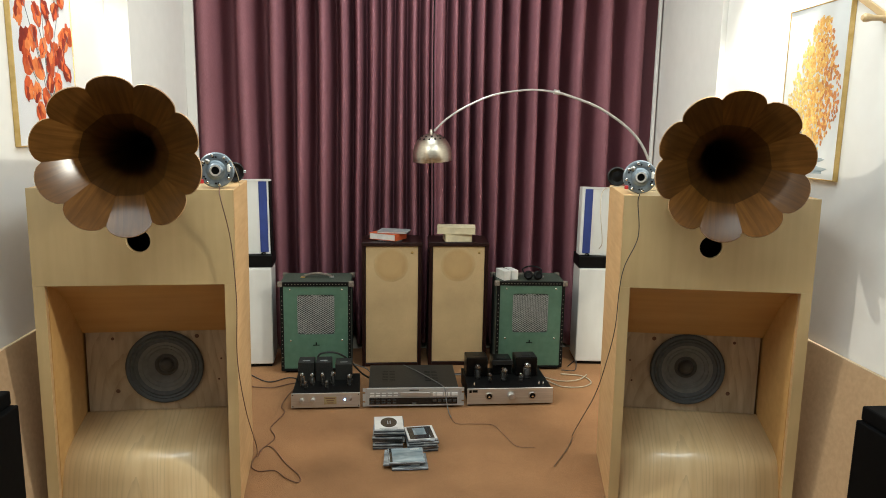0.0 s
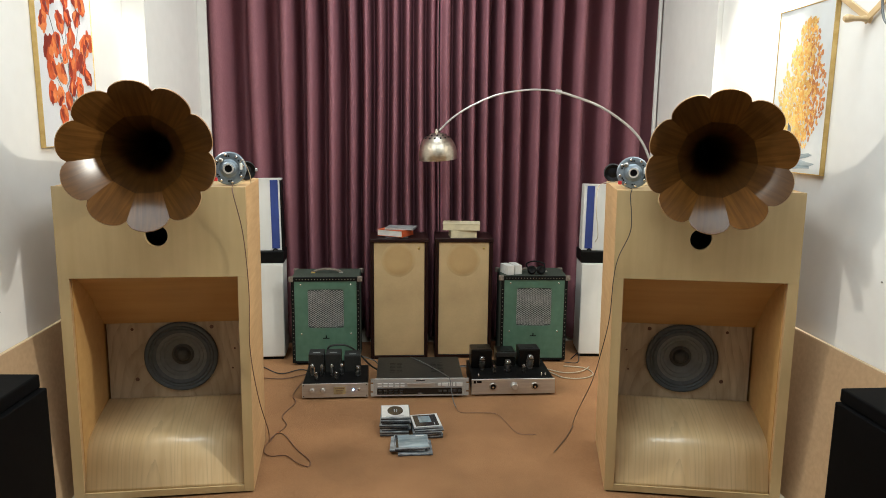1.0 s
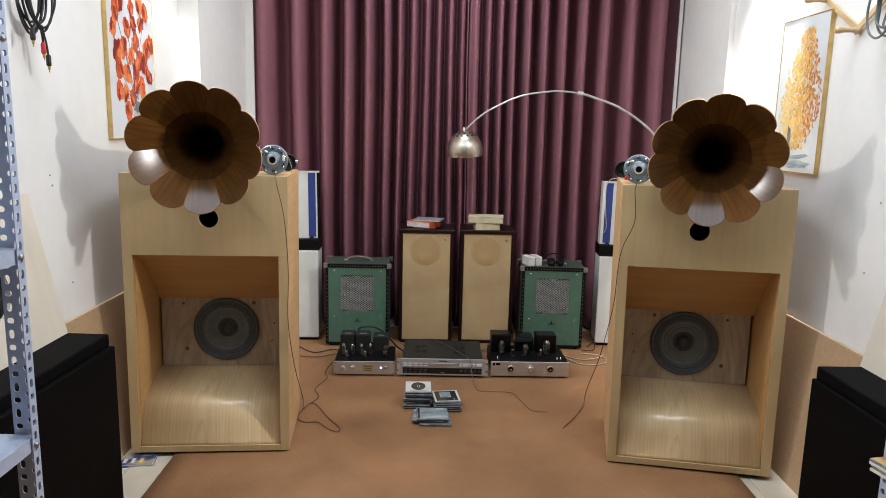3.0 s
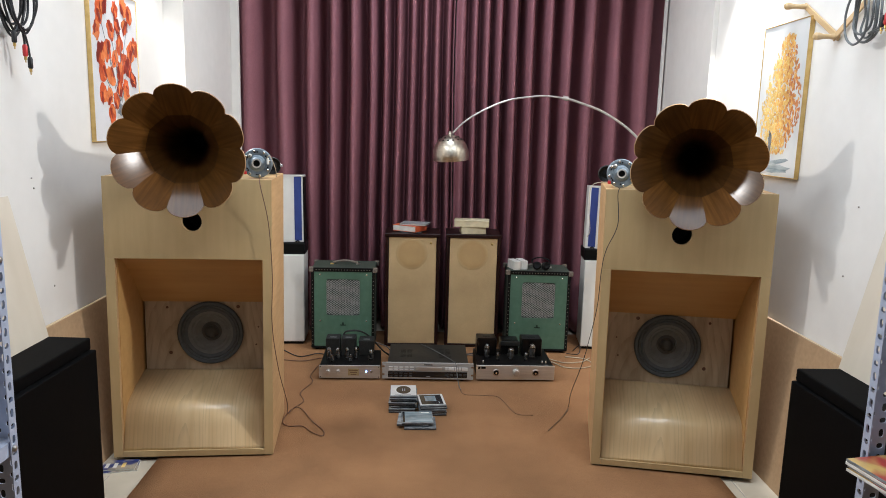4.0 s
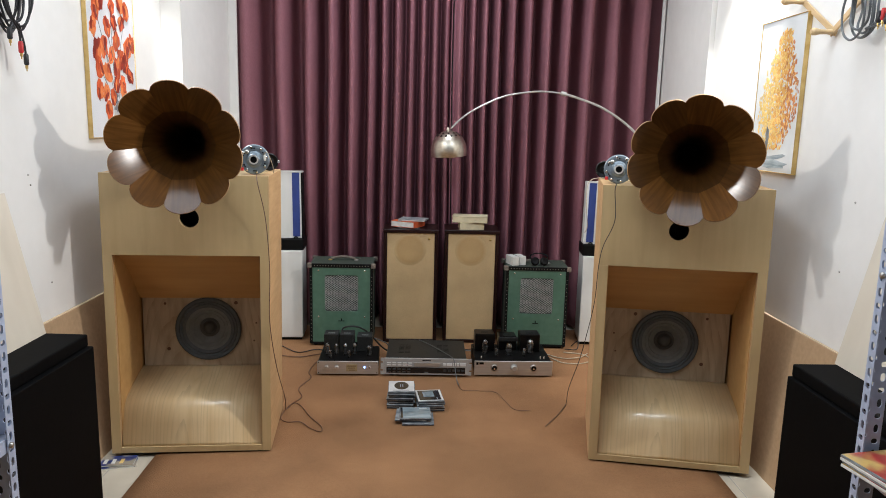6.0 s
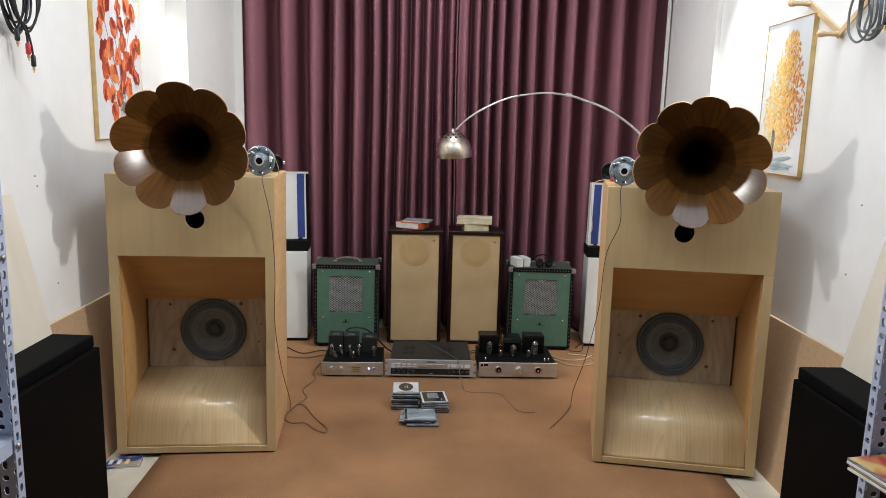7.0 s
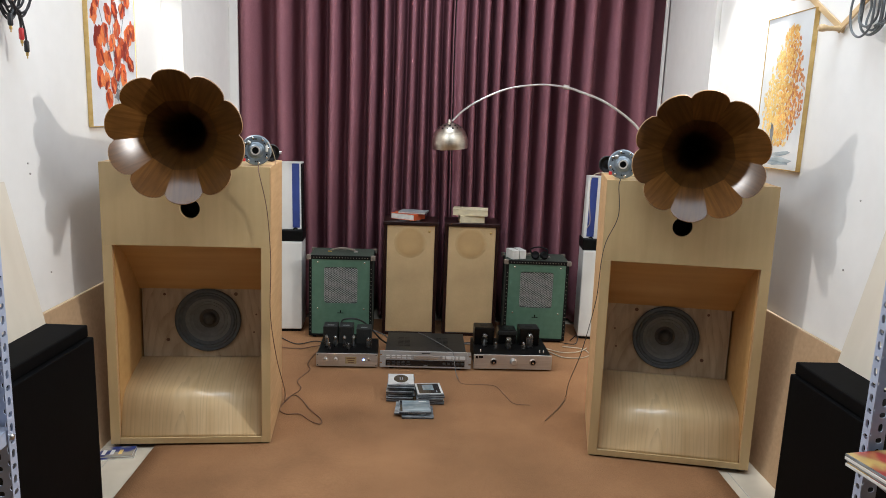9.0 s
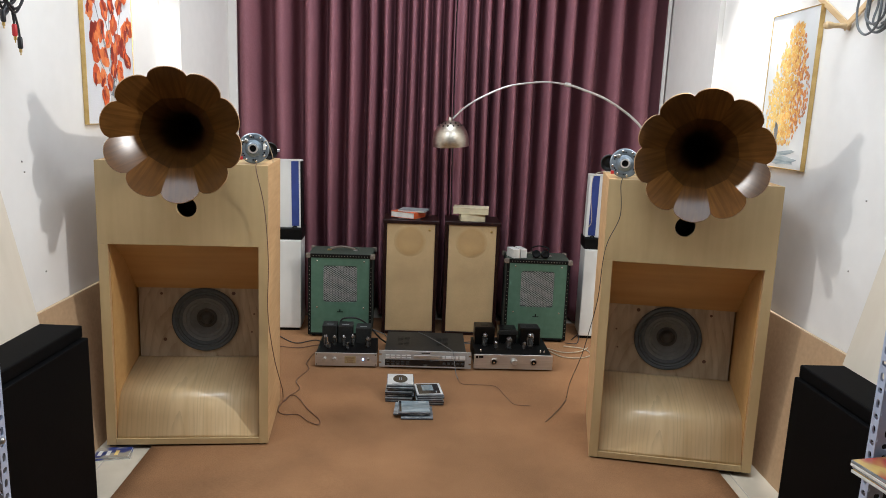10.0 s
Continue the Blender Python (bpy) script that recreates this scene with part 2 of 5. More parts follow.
GREY_PRINT = plain("grey_print", (0.30, 0.31, 0.31), 0.4)
DRIVER_GREY = material("driver_bluegrey", (0.15, 0.19, 0.225), (0.22, 0.265, 0.30), 0.38, (60, 60, 60), 5, 0.35, 0.05, 0.15, 12.0)
RED = plain("red_plastic", (0.55, 0.03, 0.03), 0.4)
WIRE_DARK = plain("dark_wire", (0.03, 0.025, 0.023), 0.5)
WIRE_BROWN = plain("brown_wire", (0.13, 0.06, 0.035), 0.5)
WIRE_GREY = plain("grey_wire", (0.13, 0.14, 0.142), 0.4)
WIRE_WHITE = plain("cream_wire", (0.46, 0.39, 0.28), 0.5)
WIRE_BLACK = plain("black_wire", (0.014, 0.014, 0.015), 0.4)
RACK = material("rack_bluegrey_enamel", (0.40, 0.46, 0.60), (0.48, 0.54, 0.68), 0.4, (40, 40, 40), 5, 0.1, 0.03, 0.1, 8.0)
PEG = material("beech_peg", (0.58, 0.40, 0.20), (0.68, 0.49, 0.27), 0.4, (40, 8, 40), 5, 0, 0.03, 0.1, 5.0)
GILT = material("gilt_frame", (0.50, 0.33, 0.10), (0.66, 0.47, 0.19), 0.32, (30, 30, 30), 5, 0.6, 0.04, 0.12, 6.0)
CANVAS_WHITE = material("canvas_white", (0.66, 0.66, 0.68), (0.76, 0.76, 0.77), 0.75, (300, 300, 300), 4, 0, 0.1, 0.10, 3.0)
CANVAS_GREY = material("canvas_grey_wash", (0.54, 0.56, 0.56), (0.76, 0.77, 0.76), 0.75, (3, 3, 2.0), 5, 0, 0.05, 0.10, 4.0)
PAINT = {
    "poppy": material("paint_poppy", (0.50, 0.055, 0.012), (0.74, 0.14, 0.03), 0.55, (40, 40, 40), 5, 0, 0.2, 0.3, 12.0, vary=0.2),
    "poppy_light": material("paint_poppy_light", (0.72, 0.17, 0.04), (0.84, 0.27, 0.08), 0.55, (40, 40, 40), 5, 0, 0.2, 0.2, 12.0),
    "poppy_dark": material("paint_poppy_dark", (0.20, 0.016, 0.008), (0.36, 0.035, 0.012), 0.55, (40, 40, 40), 5, 0, 0.2, 0.3, 12.0),
    "stem": material("paint_stem", (0.10, 0.11, 0.12), (0.22, 0.23, 0.24), 0.6, (40, 40, 40), 5),
    "yellow": material("paint_yellow", (0.78, 0.50, 0.13), (0.86, 0.64, 0.24), 0.55, (60, 60, 60), 5, 0, 0.2, 0.2, 14.0),
    "amber": material("paint_amber", (0.72, 0.35, 0.08), (0.82, 0.48, 0.14), 0.55, (60, 60, 60), 5, 0, 0.2, 0.2, 14.0),
    "rust": material("paint_rust", (0.50, 0.17, 0.05), (0.64, 0.27, 0.09), 0.55, (60, 60, 60), 5, 0, 0.2, 0.2, 14.0),
    "water": material("paint_water", (0.16, 0.22, 0.25), (0.50, 0.56, 0.58), 0.55, (8, 8, 60), 5, 0, 0.2, 0.2, 14.0),
    "vase": material("paint_vase", (0.40, 0.38, 0.36), (0.66, 0.64, 0.60), 0.55, (30, 30, 30), 5),
}


def brown_disc(m, radius, tint):
    """Browns a cloth softly towards the middle of a disc of that radius, with a slightly darker ring."""
    t = m.node_tree
    n, l = t.nodes, t.links
    old = next(k for k in n if k.type == "HUE_SAT")
    p = n["Principled BSDF"]
    co = n.new("ShaderNodeTexCoord")
    ln = n.new("ShaderNodeVectorMath")
    ln.operation = "LENGTH"
    mr = n.new("ShaderNodeMapRange")
    mr.inputs[1].default_value, mr.inputs[2].default_value = 0.0, radius
    ra = n.new("ShaderNodeValToRGB")
    ra.color_ramp.elements[0].color = (0.55, 0.55, 0.55, 1)
    ra.color_ramp.elements[1].color = (0, 0, 0, 1)
    for at, v in ((0.55, 0.55), (0.78, 0.68), (0.90, 0.30)):
        ra.color_ramp.elements.new(at).color = (v, v, v, 1)
    mx = n.new("ShaderNodeMix")
    mx.data_type, mx.blend_type = "RGBA", "MULTIPLY"
    mx.inputs[7].default_value = (*tint, 1)
    l.new(co.outputs["Object"], ln.inputs[0])
    l.new(ln.outputs["Value"], mr.inputs[0])
    l.new(mr.outputs[0], ra.inputs[0])
    l.new(ra.outputs[0], mx.inputs[0])
    l.new(old.outputs[0], mx.inputs[6])
    l.new(mx.outputs[2], p.inputs["Base Color"])


brown_disc(GRILLE_STAIN, 0.096, (0.86, 0.76, 0.58))


# ---- building helpers ----
def part(name, bm, mat, parent=None, label="", smooth=False, m=None):
    me = bpy.data.meshes.new(name)
    bm.normal_update()
    bm.to_mesh(me)
    bm.free()
    for one in (mat if isinstance(mat, (list, tuple)) else [mat]):
        me.materials.append(one)
    if smooth:
        me.shade_smooth()
        me.set_sharp_from_angle(angle=radians(35))
    ob = new(name, me)
    if parent:
        ob.parent = parent
    if m is not None:
        ob.matrix_basis = m
    if label:
        ob["label"] = label
    return ob


def thing(name, m, label, category, group="", kind=""):
    e = new(name)
    e.empty_display_size = 0.05
    e.matrix_basis = m
    return tagged(e, label, category, group, kind)


def add_box(bm, x0, x1, y0, y1, z0, z1, bevel=0.0, seg=2, mi=0):
    r = bmesh.ops.create_cube(bm, size=1.0)
    vs = r["verts"]
    for v in vs:
        v.co = Vector((x0 + (v.co.x + 0.5) * (x1 - x0), y0 + (v.co.y + 0.5) * (y1 - y0), z0 + (v.co.z + 0.5) * (z1 - z0)))
    faces = set(f for v in vs for f in v.link_faces)
    for f in faces:
        f.material_index = mi
    if bevel:
        edges = list(set(e for v in vs for e in v.link_edges))
        r = bmesh.ops.bevel(bm, geom=edges, offset=bevel, segments=seg, affect="EDGES", profile=0.5)
        for f in r["faces"]:
            f.material_index = mi
    return bm


def box(x0, x1, y0, y1, z0, z1, bevel=0.0, seg=2):
    return add_box(bmesh.new(), x0, x1, y0, y1, z0, z1, bevel, seg)


def add_lathe(bm, profile, m=None, seg=24, mi=0, close=False):
    """Turns (radius, height) pairs about z."""
    m = m or Matrix()
    rings = []
    for r, z in profile:
        if r < 1e-5:
            rings.append([bm.verts.new(m @ Vector((0, 0, z)))])
        else:
            rings.append([bm.verts.new(m @ Vector((r * math.cos(2 * math.pi * i / seg), r * math.sin(2 * math.pi * i / seg), z))) for i in range(seg)])
    for a, b in zip(rings, rings[1:]):
        for i in range(seg):
            j = (i + 1) % seg
            if len(a) == 1 and len(b) == 1:
                continue
            if len(a) == 1:
                f = bm.faces.new((a[0], b[i], b[j]))
            elif len(b) == 1:
                f = bm.faces.new((a[i], b[0], a[j]))
            else:
                f = bm.faces.new((a[i], b[i], b[j], a[j]))
            f.material_index = mi
            f.smooth = True
    return bm


def lathe(profile, m=None, seg=24):
    bm = add_lathe(bmesh.new(), profile, m, seg)
    bmesh.ops.recalc_face_normals(bm, faces=bm.faces)
    return bm


TO_FRONT = pose(0, 0, 0, 90, 0, 0)  # turns +z to -y


def smooth_line(points, steps=8):
    pts = [Vector(p) for p in points]
    pts = [pts[0] * 2 - pts[1]] + pts + [pts[-1] * 2 - pts[-2]]
    out = []
    for a, b, c, d in zip(pts, pts[1:], pts[2:], pts[3:]):
        for i in range(steps):
            t = i / steps
            out.append(0.5 * ((2 * b) + (c - a) * t + (2 * a - 5 * b + 4 * c - d) * t * t + (3 * b - a - 3 * c + d) * t ** 3))
    out.append(pts[-2])
    return out


def add_tube(bm, points, radius, seg=8, steps=8, radius_end=None):
    line = smooth_line(points, steps)
    rings, up = [], Vector((0.13, 0.29, 0.95)).normalized()
    for i, p in enumerate(line):
        way = (line[min(i + 1, len(line) - 1)] - line[max(i - 1, 0)]).normalized()
        side = way.cross(up)
        if side.length < 1e-3:
            side = way.orthogonal()
        side.normalize()
        top = side.cross(way).normalized()
        up = top
        r = radius if radius_end is None else radius + (radius_end - radius) * i / (len(line) - 1)
        rings.append([bm.verts.new(p + r * (math.cos(2 * math.pi * k / seg) * side + math.sin(2 * math.pi * k / seg) * top)) for k in range(seg)])
    for a, b in zip(rings, rings[1:]):
        for k in range(seg):
            f = bm.faces.new((a[k], a[(k + 1) % seg], b[(k + 1) % seg], b[k]))
            f.smooth = True
    bm.faces.new(rings[0][::-1])
    bm.faces.new(rings[-1])
    return bm


def tube(points, radius, seg=8, steps=8, radius_end=None):
    return add_tube(bmesh.new(), points, radius, seg, steps, radius_end)


def prism(outline, depth, m=None):
    """A plate from an outline in x and z, depth thick along +y."""
    bm = bmesh.new()
    a = [bm.verts.new((x, 0, z)) for x, z in outline]
    b = [bm.verts.new((x, depth, z)) for x, z in outline]
    bm.faces.new(a)
    bm.faces.new(b[::-1])
    for i in range(len(a)):
        j = (i + 1) % len(a)
        bm.faces.new((a[j], a[i], b[i], b[j]))
    if m is not None:
        bm.transform(m)
    bmesh.ops.recalc_face_normals(bm, faces=bm.faces)
    return bm


def round_rect(x0, x1, z0, z1, r, n=5):
    out = []
    for cx, cz, a0 in ((x1 - r, z1 - r, 0), (x0 + r, z1 - r, 90), (x0 + r, z0 + r, 180), (x1 - r, z0 + r, 270)):
        for i in range(n + 1):
            a = radians(a0 + 90 * i / n)
            out.append((cx + r * math.cos(a), cz + r * math.sin(a)))
    return out


def holed_plate(outer, inner, depth, m=None):
    """A plate with one hole; both outlines have as many points, and run the same way round."""
    bm = bmesh.new()
    n = len(outer)
    rows = [[bm.verts.new((x, y, z)) for x, z in o] for o, y in ((outer, 0), (inner, 0), (inner, depth), (outer, depth))]
    for a, b in zip(rows, rows[1:] + rows[:1]):
        for i in range(n):
            j = (i + 1) % n
            bm.faces.new((a[i], a[j], b[j], b[i]))
    if m is not None:
        bm.transform(m)
    bmesh.ops.recalc_face_normals(bm, faces=bm.faces)
    return bm


def rect_like(n, x0, x1, z0, z1):
    """n points on a rectangle's edge, its corners among them, in step with circle()."""
    cx, cz, hx, hz = (x0 + x1) / 2, (z0 + z1) / 2, (x1 - x0) / 2, (z1 - z0) / 2
    out = []
    for i in range(n):
        a = 2 * math.pi * i / n + math.pi / 4
        k = 1 / max(abs(math.cos(a)), abs(math.sin(a)))
        out.append((cx + hx * k * math.cos(a), cz + hz * k * math.sin(a)))
    return out


def circle(cx, cz, r, n=32):
    return [(cx + r * math.cos(2 * math.pi * i / n + math.pi / 4), cz + r * math.sin(2 * math.pi * i / n + math.pi / 4)) for i in range(n)]


# ---- structure ----
XL, XR, YB, YF, TOP = -1.11, 1.63, 5.06, -2.2, 2.8

floor = tagged(part("floor", box(-1.4, 2.0, YF - 0.2, 5.6, -0.15, -0.012), GROUT), "grey screed and grout under cream floor tiles", "floor", kind="structure")
wall_left = bmesh.new()
add_box(wall_left, XL - 0.2, XL, YF, 4.087, -0.012, TOP)
add_box(wall_left, XL - 0.2, -1.01, 4.09, 5.5, -0.012, TOP)
tagged(part("wall_left", wall_left, PLASTER), "cream-white plastered side wall with a shallow pier", "wall", kind="structure")
wall_right = bmesh.new()
add_box(wall_right, XR, XR + 0.2, YF, 4.0, -0.012, TOP)
pier = [(1.605, 4.003), (1.85, 4.003), (1.85, 5.5), (1.745, 5.5)]
lo = [wall_right.verts.new((x, y, -0.012)) for x, y in pier]
hi = [wall_right.verts.new((x, y, TOP)) for x, y in pier]
wall_right.faces.new(lo[::-1])
wall_right.faces.new(hi)
for i in range(4):
    j = (i + 1) % 4
    wall_right.faces.new((lo[i], lo[j], hi[j], hi[i]))
bmesh.ops.recalc_face_normals(wall_right, faces=wall_right.faces)
tagged(part("wall_right", wall_right, PLASTER), "cream-white plastered side wall with a shallow pier", "wall", kind="structure")
tagged(part("wall_back", box(-1.4, 2.0, 5.503, 5.7, -0.012, TOP), PLASTER), "plain plastered wall behind the curtain", "wall", kind="structure")
tagged(part("wall_front", box(-1.4, 2.0, YF - 0.2, YF - 0.003, -0.012, TOP), PLASTER), "plain plastered wall", "wall", kind="structure")
tagged(part("ceiling", box(-1.4, 2.0, YF - 0.2, 5.7, TOP + 0.003, TOP + 0.15), CEILING), "plain white painted ceiling", "ceiling", kind="structure")


def carpet():
    bm = bmesh.new()
    x0, x1, y0, y1 = -0.83, 1.385, -1.6, 4.93
    nx, ny = 24, 60
    grid = []
    for j in range(ny + 1):
        row = []
        for i in range(nx + 1):
            x, y = x0 + (x1 - x0) * i / nx, y0 + (y1 - y0) * j / ny
            if i in (0, nx):
                x += 0.006 * noise.noise((x, y * 3, 0))
            row.append(bm.verts.new((x, y, 0.0012 * noise.noise((x * 2.5, y * 2.5, 3)) - 0.0012)))
        grid.append(row)
    for j in range(ny):
        for i in range(nx):
            bm.faces.new((grid[j][i], grid[j][i + 1], grid[j + 1][i + 1], grid[j + 1][i])).smooth = True
    rim = [e for e in bm.edges if e.is_boundary]
    r = bmesh.ops.extrude_edge_only(bm, edges=rim)
    for v in r["geom"]:
        if isinstance(v, bmesh.types.BMVert):
            v.co.z = -0.009
    bmesh.ops.recalc_face_normals(bm, faces=bm.faces)
    return tagged(part("carpet", bm, CARPET), "orange-brown felt carpet laid over the tiles", "carpet")


carpet()

RIDGES = (425, 486, 535, 573, 609, 643, 664, 688, 714, 735, 757, 778, 802, 823, 845, 866, 892, 921, 954, 989, 1028, 1073, 1121)


def curtain(name, ridges, x0, x1):
    """One half of the curtain: ridges at given places, valleys between them."""
    bm = bmesh.new()
    xs, depth = [], []
    marks = [x0] + [m for k in zip(ridges, [(a + b) / 2 for a, b in zip(ridges, ridges[1:])] + [x1]) for m in k]
    high = [0.8] + [v for k in range(len(ridges)) for v in (1.0, 0.0)]
    for a, b, ha, hb in zip(marks, marks[1:], high, high[1:]):
        for i in range(9):
            t = i / 9
            xs.append(a + (b - a) * t)
            s = t * t * (3 - 2 * t)
            s = 0.35 * s + 0.65 * s * s * (3 - 2 * s)
            depth.append((ha + (hb - ha) * s, min(0.28, 2.4 * abs(b - a) + 0.135)))
    xs.append(x1)
    depth.append((0.85, 0.27))
    nz = 26
    rows = []
    for k in range(nz + 1):
        z = 0.015 + 2.70 * k / nz
        row = []
        for x, (h, d) in zip(xs, depth):
            sway = 0.012 * noise.noise((x * 3, z * 0.8, 2)) * (1.6 - 0.4 * z)
            flat = 0.94 + 0.10 * noise.noise((x * 5, z * 0.7, 9))
            row.append(bm.verts.new((x + sway, 5.19 - d * h * flat + 0.008 * noise.noise((x * 6, z * 2.2, 4)), z)))
        rows.append(row)
    for a, b in zip(rows, rows[1:]):
        for i in range(len(a) - 1):
            bm.faces.new((a[i], a[i + 1], b[i + 1], b[i])).smooth = True
    ob = part(name, bm, CURTAIN)
    so = ob.modifiers.new("cloth", "SOLIDIFY")
    so.thickness, so.offset = 0.003, 1
    return ob


PLACES = [-0.945 + (p - 414) * 0.003533 for p in RIDGES]
rail_thing = thing("curtain", pose(0, 0, 0), "plum-purple floor-length curtains hanging in deep folds", "curtain")
curtain("curtain_panel", PLACES[:12], -0.968, PLACES[11] + 0.03).parent = rail_thing
curtain("curtain_panel", PLACES[12:], PLACES[12] - 0.045, 1.69).parent = rail_thing
part("curtain_rail", box(-1.0, 1.68, 5.04, 5.065, 2.72, 2.745, 0.004), STEEL, rail_thing)


tagged(part("trim_left", box(-1.0095, -0.957, 4.935, 4.955, -0.011, TOP - 0.003, 0.002, 1), PLASTER), "narrow pale grey upright strip beside the curtain", "trim", kind="structure")
tagged(part("trim_right", box(1.664, 1.682, 4.935, 4.955, -0.011, TOP - 0.003, 0.002, 1), PLASTER), "narrow pale grey upright strip beside the curtain", "trim", kind="structure")


def lean_board(name, x_base, x_top, y0, y1, z1, thick, label):
    dx = x_top - x_base
    bm = box(0, thick, y0, y1, 0, z1, 0.0015, 1)
    for v in bm.verts:
        v.co.x += dx * v.co.z / z1
    e = thing(name, pose(x_base, 0, -0.011), label, "board", "leaning fibreboard panels")
    part("sheet", bm, MDF, e)
    # thin strip along the top, paler than the sheet
    part("pale_edge", box(dx + 0.0005, dx + thick - 0.0005, y0 + 0.002, y1 - 0.002, z1 + 0.0002, z1 + 0.003), MDF_EDGE, e, "paler top edge")
    return e


lean_board("fibreboard_panel", -1.045, -1.107, 1.1, 4.07, 0.612, 0.012, "tan fibreboard panel leaning low against the wall")
lean_board("fibreboard_panel", 1.555, 1.614, 1.0, 3.97, 0.602, 0.012, "tan fibreboard panel leaning low against the wall")


# ---- horn loudspeakers ----
def bass_cabinet(m, side):
    """A front-loaded bass horn: an open mouth with a curved lower flare and the woofer on its back. side: -1 stands left."""
    W, H, D, T = 0.613, 1.112, 0.43, 0.022
    e = thing("bass_horn_cabinet", m, "large pale plywood bass-horn loudspeaker cabinet with a flared open mouth", "loudspeaker", "horn loudspeaker pair")
    hw, mw = W / 2, 0.272
    z0, z1 = 0.031, 0.804
    part("side_panel", box(-hw, -mw, 0.003, D, 0.006, H, 0.002, 1), PLY_EDGE, e)
    part("side_panel", box(mw, hw, 0.003, D, 0.006, H, 0.002, 1), PLY_EDGE, e)
    part("top_panel", box(-mw + 0.0005, mw - 0.0005, 0.02, D, H - T, H - 0.001, 0.001, 1), PLY, e)
    part("back_panel", box(-mw + 0.0005, mw - 0.0005, D - T, D - 0.001, 0.006, H - T - 0.001), PLY, e)
    # front frame: two stiles, bottom rail and the upper board with its port
    part("front_stile", box(-hw, -mw, 0, 0.0025, 0.006, z1), PLY, e)
    part("front_stile", box(mw, hw, 0, 0.0025, 0.006, z1), PLY, e)
    part("bottom_rail", box(-mw + 0.0005, mw - 0.0005, 0, 0.03, 0.006, z0, 0.001, 1), PLY, e)
    # black base strip, added to draw the shadow line beneath the cabinet
    part("plinth", box(-hw + 0.008, hw - 0.008, 0.008, D - 0.008, 0, 0.0055), BLACK, e, "thin black strip standing in for the shadow gap under the cabinet")
    px = 0.012 if side < 0 else -0.02
    n = 40
    part("front_board", holed_plate(rect_like(n, -hw, hw, z1 + 0.0005, H), circle(px, 0.948, 0.037, n), 0.0195), PLY, e, "pale board with a round port")
    part("port_tube", lathe([(0.0375, -0.004), (0.0375, -0.12), (0.0, -0.1201)], pose(px, 0, 0.948) @ TO_FRONT, 28), BLACK, e, smooth=True)
    for sgn in (-1, 1):
        a, b = sorted((sgn * (mw - 0.0003), sgn * (mw - 0.0028)))
        part("mouth_liner", box(a, b, 0.021, 0.311, z0 + 0.001, z1 - 0.001), PLY_WARM, e)
    # mouth: top slope, baffle, side liners, curved flare
    slope = bmesh.new()
    pts = [(0.0205, z1), (0.10, 0.765), (0.18, 0.70), (0.25, 0.622), (0.31, 0.562)]
    line = [(p.x, p.y) for p in smooth_line([(a, b, 0) for a, b in pts], 5)]
    top = [[slope.verts.new((x, y, z)) for y, z in line] for x in (-mw + 0.003, mw - 0.003)]
    cap = [[slope.verts.new((x, y, z + 0.018)) for y, z in line] for x in (-mw + 0.003, mw - 0.003)]
    for i in range(len(line) - 1):
        slope.faces.new((top[0][i], top[1][i], top[1][i + 1], top[0][i + 1])).smooth = True
        slope.faces.new((cap[0][i], cap[0][i + 1], cap[1][i + 1], cap[1][i]))
    bmesh.ops.recalc_face_normals(slope, faces=slope.faces)
    part("upper_flare", slope, PLY_WARM, e)
    flare = bmesh.new()
    pts = [(0.006, 0.0318), (0.019, 0.090), (0.031, 0.140), (0.050, 0.180), (0.075, 0.203), (0.11, 0.217), (0.16, 0.230), (0.24, 0.247), (0.311, 0.260)]
    line = [(p.x, p.y) for p in smooth_line([(a, b, 0) for a, b in pts], 6)]
    low = [[flare.verts.new((x, y, z)) for y, z in line] for x in (-mw + 0.003, mw - 0.003)]
    for i in range(len(line) - 1):
        flare.faces.new((low[0][i], low[0][i + 1], low[1][i + 1], low[1][i])).smooth = True
    bmesh.ops.recalc_face_normals(flare, faces=flare.faces)
    flare_ob = part("lower_flare", flare, PLY_FLARE, e, "bent plywood flare with open grain")
    so = flare_ob.modifiers.new("ply", "SOLIDIFY")
    so.thickness, so.offset = 0.009, -1
    wx, wz, wr = (0.009 if side < 0 else 0.003), (0.425 if side < 0 else 0.425), 0.138
    zb0, zb1 = 0.255, 0.590
    inset = 0.006 * side
    n = 40
    part("woofer_baffle", holed_plate(rect_like(n, -mw + 0.004 - min(0, inset), mw - 0.004 - max(0, inset), zb0, zb1), circle(wx, wz, wr - 0.012, n), 0.018, pose(0, 0.312, 0)), PLY_RAW, e, "raw grained plywood baffle")
    for kx, kz, kr in ((-0.17, 0.536, 0.006), (0.125, 0.540, 0.008), (-0.16, 0.335, 0.008), (0.20, 0.37, 0.004), (0.21, 0.45, 0.004)):
        part("knot", lathe([(kr, 0), (kr * 0.6, 0.0012), (0, 0.0013)], pose(kx * -side, 0.312, kz) @ TO_FRONT, 10), WIRE_BROWN, e)
    mw_ = pose(wx, 0.310, wz) @ TO_FRONT
    w = part("woofer", lathe([(wr, -0.004), (wr, 0.008), (wr - 0.004, 0.011), (wr - 0.010, 0.010), (wr - 0.016, 0.006)], mw_, 48), CONE_EDGE, e, "dark grey woofer with a felted paper cone", True)
    part("surround", lathe([(wr - 0.014, 0.006), (wr - 0.019, 0.010), (wr - 0.025, 0.006), (wr - 0.031, 0.009), (wr - 0.037, 0.005), (wr - 0.043, 0.004)], mw_, 48), CONE_EDGE, w, "", True)
